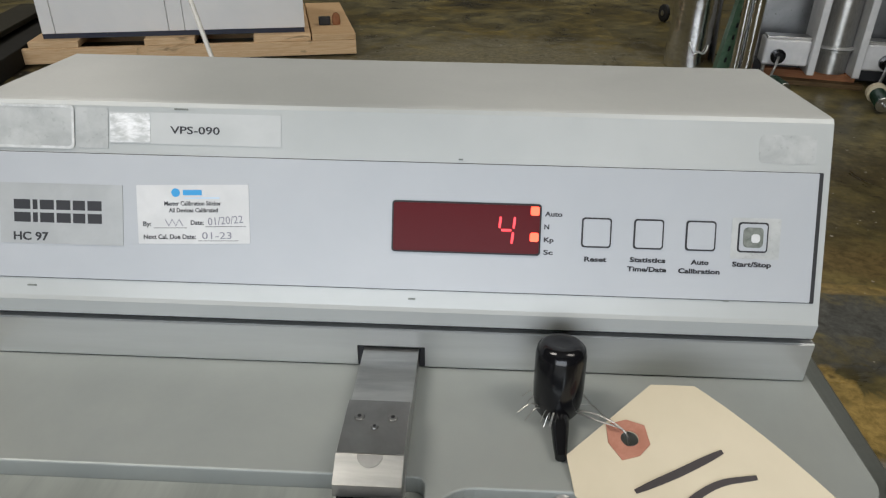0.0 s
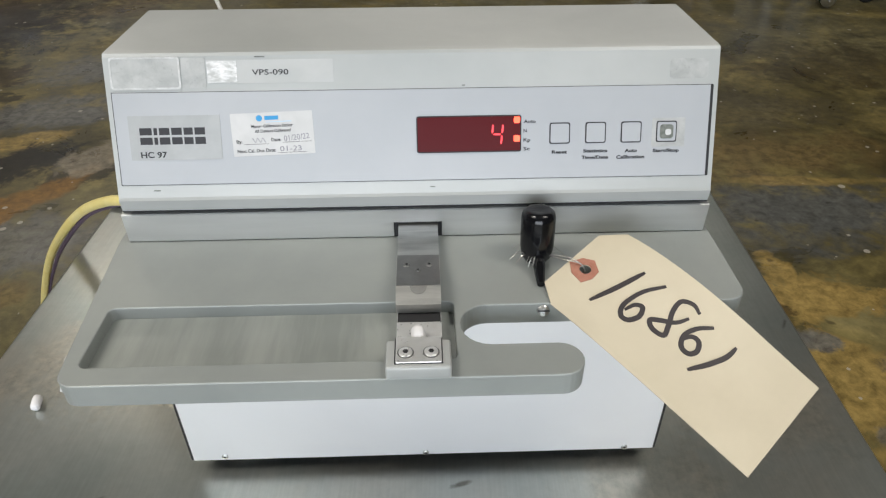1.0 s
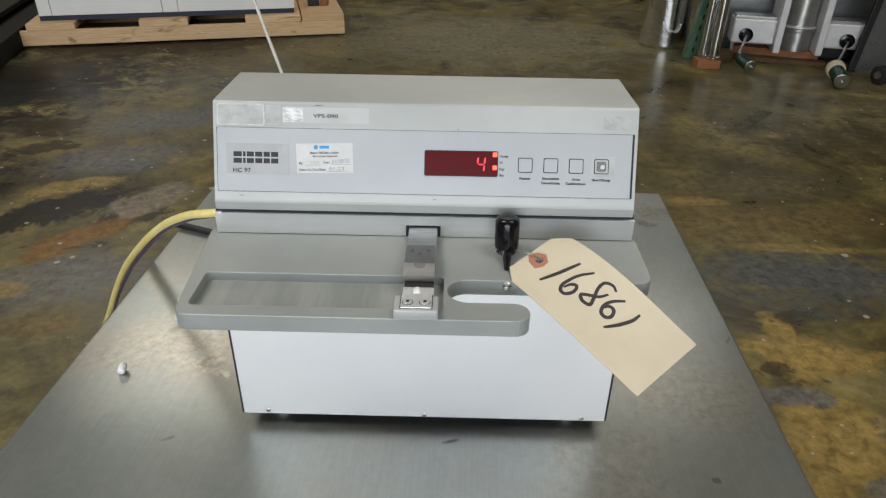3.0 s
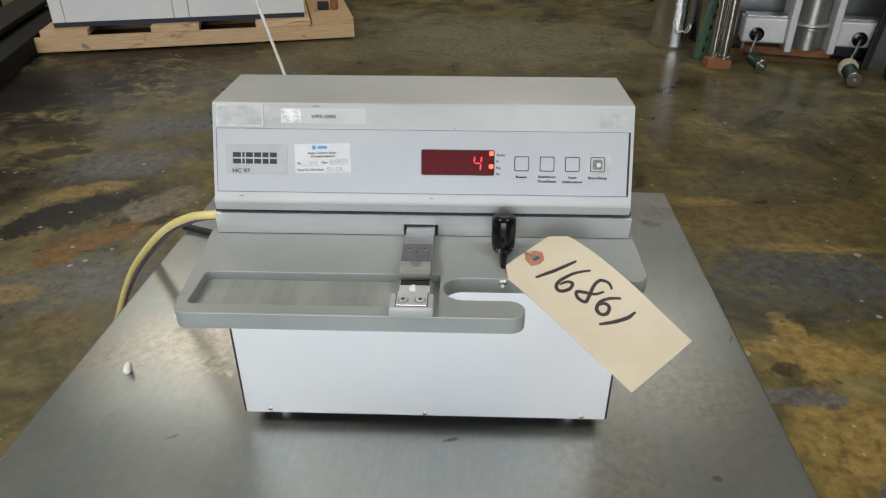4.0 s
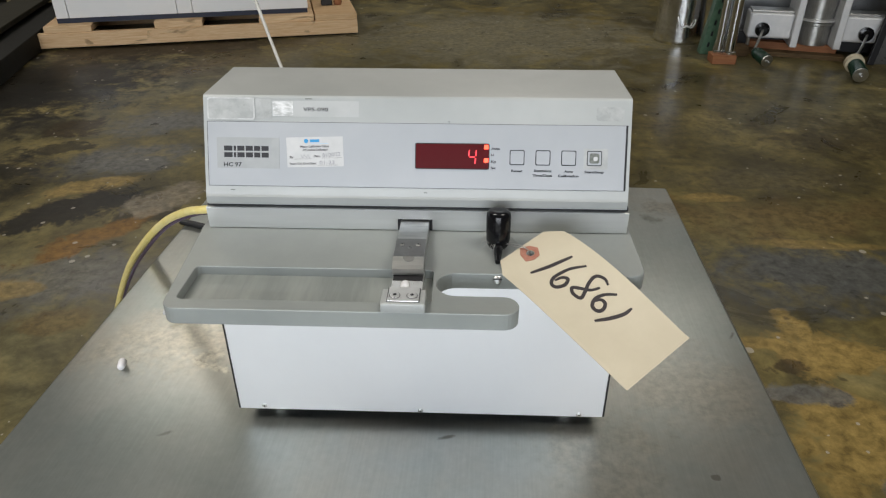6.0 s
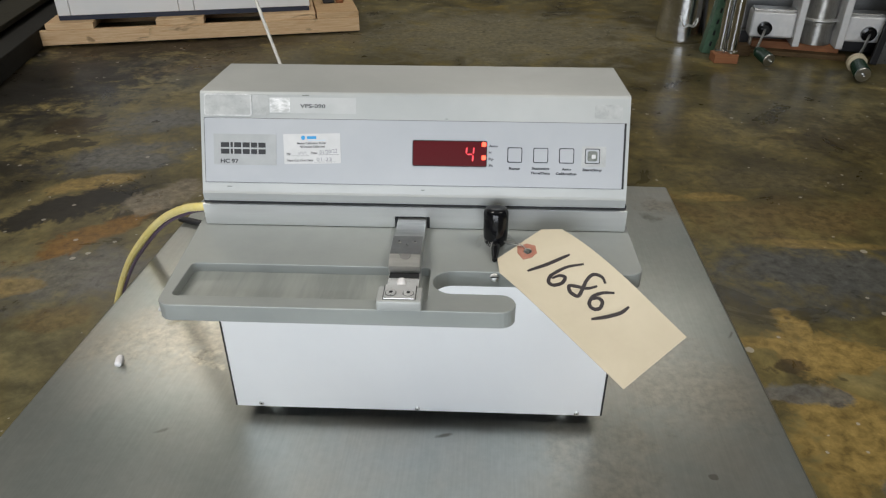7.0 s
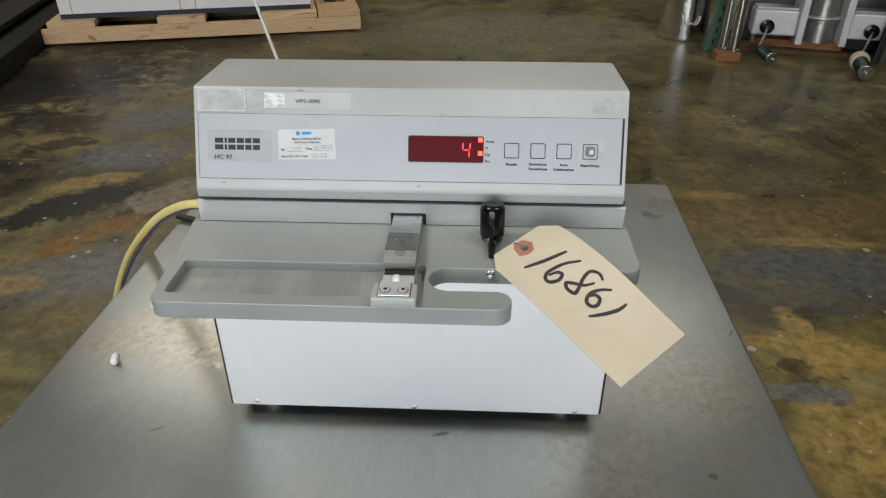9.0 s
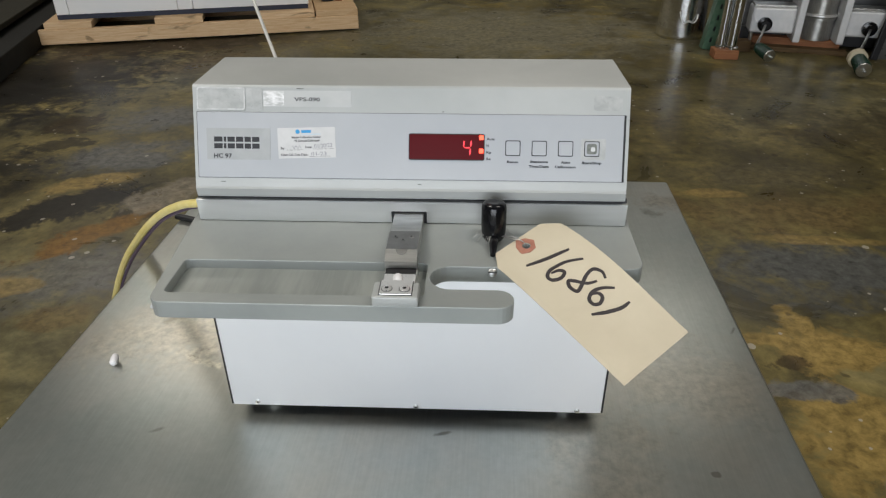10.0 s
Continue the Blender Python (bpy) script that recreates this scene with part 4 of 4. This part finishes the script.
def timber_stack():
    m = pose(-2.93, 3.42, 0.0, 0, 0, 16.5)
    for i, (x0, x1, z0, z1, y0, mat, label) in enumerate((
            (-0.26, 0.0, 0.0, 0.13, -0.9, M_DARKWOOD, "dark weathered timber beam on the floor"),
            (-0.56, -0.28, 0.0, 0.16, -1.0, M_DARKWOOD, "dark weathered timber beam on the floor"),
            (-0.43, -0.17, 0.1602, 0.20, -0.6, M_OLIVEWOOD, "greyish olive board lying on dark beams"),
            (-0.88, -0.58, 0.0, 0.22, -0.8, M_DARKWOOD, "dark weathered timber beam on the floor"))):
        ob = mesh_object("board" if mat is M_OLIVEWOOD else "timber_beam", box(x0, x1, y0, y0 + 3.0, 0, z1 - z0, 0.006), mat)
        ob.matrix_basis = m @ pose(0, 0, z0)
        tagged(ob, label, "timber", "stacked timber")


timber_stack()


def right_group():
    drum = empty("steel_drum", pose(1.455, 4.89, 0.0), "dented polished stainless steel drum", "drum")
    part("drum_wall", lathe([(0.170, 0.0), (0.178, 0.010), (0.179, 0.022), (0.166, 0.32), (0.160, 0.9), (0.164, 0.905), (0.164, 0.92), (0.150, 0.92)], 48), M_DENTED, drum, soft=40)
    part("bail", tube(spline([(-0.062, -0.164, 0.20), (-0.050, -0.178, 0.165), (-0.026, -0.184, 0.130), (0.006, -0.186, 0.138), (0.040, -0.184, 0.130), (0.062, -0.176, 0.160), (0.066, -0.164, 0.185)], 6), 0.006, 8), M_BRIGHT, drum, "bright wire bail", soft=60)
    post = empty("perforated_post", pose(1.553, 4.47, 0.0, 0, 8, 0), "green perforated steel post", "post")
    holes = [rounded(-0.006, 0.010, 0.05 + 0.075 * k, 0.085 + 0.075 * k, 0.006, 3) for k in range(13)]
    face = rounded(-0.04, 0.04, 0.0, 1.1, 0.003, 2)
    part("post_face", prism(face, 0.0, 0.004, 0.0, holes), M_GREEN, post, m=pose(0, 0, 0, 90, 0, 0))
    part("post_side", box(-0.04, -0.036, 0.0, 0.07, 0.0, 1.1), M_GREEN, post)
    part("post_side", box(0.036, 0.04, 0.0, 0.07, 0.0, 1.1), M_GREEN, post)
    # dark sheet added behind the holes to give them their shade
    part("hole_shade", box(-0.035, 0.035, 0.03, 0.034, 0.002, 1.09), M_DARK, post)
    copy_thing(post, pose(2.60, 4.86, 0.0, 0, 7, 0))
    ob = mesh_object("timber_offcut", box(1.70, 1.83, 4.42, 4.52, 0.0, 0.07, 0.004), M_BROWNWOOD)
    tagged(ob, "brown timber offcut lying on the floor", "timber")
    lean = empty("leaning_bar", pose(2.57, 4.25, 0.0, -6, 9, 0), "black steel bar leaning beside the machine", "steel bar")
    part("bar", box(-0.022, 0.022, -0.012, 0.012, 0.003, 1.1, 0.003), M_DARK, lean)
    part("plate", box(0.03, 0.26, 0.02, 0.03, 0.003, 0.95, 0.002), M_SILT, lean, "grey steel sheet")
    tagged(mesh_object("wood_block", box(1.530, 1.685, 4.205, 4.33, 0.0, 0.058, 0.004), M_REDWOOD), "orange-brown wooden block on the floor", "wood block")
    for x, y, r in ((1.580, 4.285, 0.026), (1.645, 4.265, 0.036)):
        ob = smooth(mesh_object("steel_pipe", lathe([(r * 1.25, 0.0), (r * 1.25, 0.014), (r, 0.02), (r, 1.1), (r - 0.003, 1.1)], 28), M_CHROME), 40)
        ob.location = (x, y, 0.0582)
        tagged(ob, "bright steel pipe standing on a wooden block", "pipe", "pipes on the block")
    for x0, x1, y0, y1, hh, mat in ((0.0, 0.66, 0.0, 0.09, 0.030, M_BROWNWOOD), (0.06, 0.62, 0.10, 0.24, 0.075, M_REDWOOD)):
        ob = mesh_object("support_timber", box(x0, x1, y0, y1, 0.0, hh, 0.004), mat)
        ob.matrix_basis = pose(1.795, 4.50, 0.0, 0, 0, -15.5)
        tagged(ob, "reddish brown timber under the steel machine", "timber", "support timbers")
    a = empty("steel_machine", pose(2.185, 4.49, 0.0752, 0, 0, -10), "aluminium and steel roller machine on timbers", "machine")
    part("column", lathe([(0.102, 0.0), (0.102, 0.13), (0.112, 0.135), (0.112, 0.15), (0.102, 0.155), (0.102, 1.0)], 40, m=pose(0.085, 0.06, 0)), M_STEEL, a, soft=40)
    for x in (-0.085, 0.185):
        part("cheek", box(x, x + 0.045, -0.12, 0.16, 0.0, 1.0, 0.006), M_ALU, a)
    for x0, x1 in ((-0.365, -0.085), (0.23, 0.60)):
        part("bracket", box(x0, x1, -0.08, 0.10, 0.045, 0.21, 0.012), M_ALU, a)
        part("bracket_web", box(x0 + 0.01, x1, -0.05, 0.08, 0.21, 0.225, 0.003), M_STEEL, a)
    part("back_plate", box(-0.52, 0.8, 0.30, 0.34, -0.07, 1.0, 0.004), M_SILT, a, "smooth grey sheet steel back")
    # black block added to paint the shaded gap below the brackets
    part("base_gap_shade", box(-0.40, 0.62, 0.10, 0.20, -0.06, 0.045, 0.004), M_DARK, a, "black block standing in for the dark gap below the brackets")
    part("bracket_foot", lathe([(0.012, 0.0), (0.012, 0.05), (0.018, 0.055)], 14, m=pose(-0.345, -0.06, -0.01)), M_STEEL, a, soft=40)
    part("flange_ring", lathe([(0.106, 0.0), (0.126, 0.004), (0.126, 0.014), (0.106, 0.018)], 40, m=pose(0.085, 0.06, 0.155)), M_BRIGHT, a, soft=40)
    for x, gx, gy, dx in ((-0.275, -0.05, -0.02, 0.075), (0.37, -0.13, -0.16, -0.01)):
        part("hub", lathe([(0.046, 0.0), (0.046, 0.025), (0.028, 0.03), (0.028, 0.045)], 28, m=pose(x, -0.08, 0.105, 90, 0, 0)), M_BLACK, a, "black wheel hub", soft=40)
        q0, q1 = Vector((x + gx - 0.02, -0.33 + gy, 0.020)), Vector((x + gx + dx, -0.52 + gy, -0.022))
        part("crank", tube([Vector((x, -0.12, 0.105)), (Vector((x, -0.12, 0.105)) + q0) / 2 + Vector((0, -0.02, 0.01)), q0], 0.008, 10), M_STEEL, a)
        k0 = 0.78 if x < 0 else 0.9
        q = Matrix.Translation(q0) @ Matrix.Scale(k0, 4) @ (q1 - q0).to_track_quat("Z", "Y").to_matrix().to_4x4()
        # the body of a dark green reel, windings follow
        part("grip", lathe([(0.022, 0.0), (0.042, 0.03), (0.047, 0.18), (0.038, 0.19)], 24, m=q), M_GREENREEL, a, "dark green wire reel", soft=40)
        for k in range(9):
            z = 0.05 + 0.015 * k
            part("winding", lathe([(0.0425 + 0.0045 * k / 8, z), (0.0475 + 0.0045 * k / 8, z + 0.004), (0.0475 + 0.0045 * k / 8, z + 0.008), (0.0425 + 0.0045 * k / 8, z + 0.012)], 20, m=q), M_GREENREEL, a, soft=40)
        if x > 0:
            part("flange", lathe([(0.040, 0.0), (0.062, 0.006), (0.062, 0.045), (0.046, 0.052)], 24, m=q), M_CREAM, a, "cream plastic flange", soft=40)
        part("reel_end", lathe([(0.048, 0.190), (0.048, 0.205), (0.010, 0.208), (0.010, 0.24)], 24, m=q), M_STEEL, a, soft=40)
    for cx, cy, r in ((1.66, 6.75, 0.08), (2.60, 3.95, 0.06)):
        w = empty("caster_wheel", pose(cx, cy, 0.0), "black rubber caster wheel on the floor", "caster")
        part("tyre", lathe([(r - 0.012, -0.018), (r, -0.012), (r, 0.012), (r - 0.012, 0.018)], 28, m=pose(0, 0, r, 0, 90, 20)), M_RUBBER, w, soft=50)
        part("hub_cap", lathe([(0.024, 0.0), (0.024, 0.04), (0.016, 0.044)], 20, m=pose(0, 0, r, 0, 90, 20) @ pose(0, 0, -0.022)), M_STEEL, w, soft=40)


right_group()
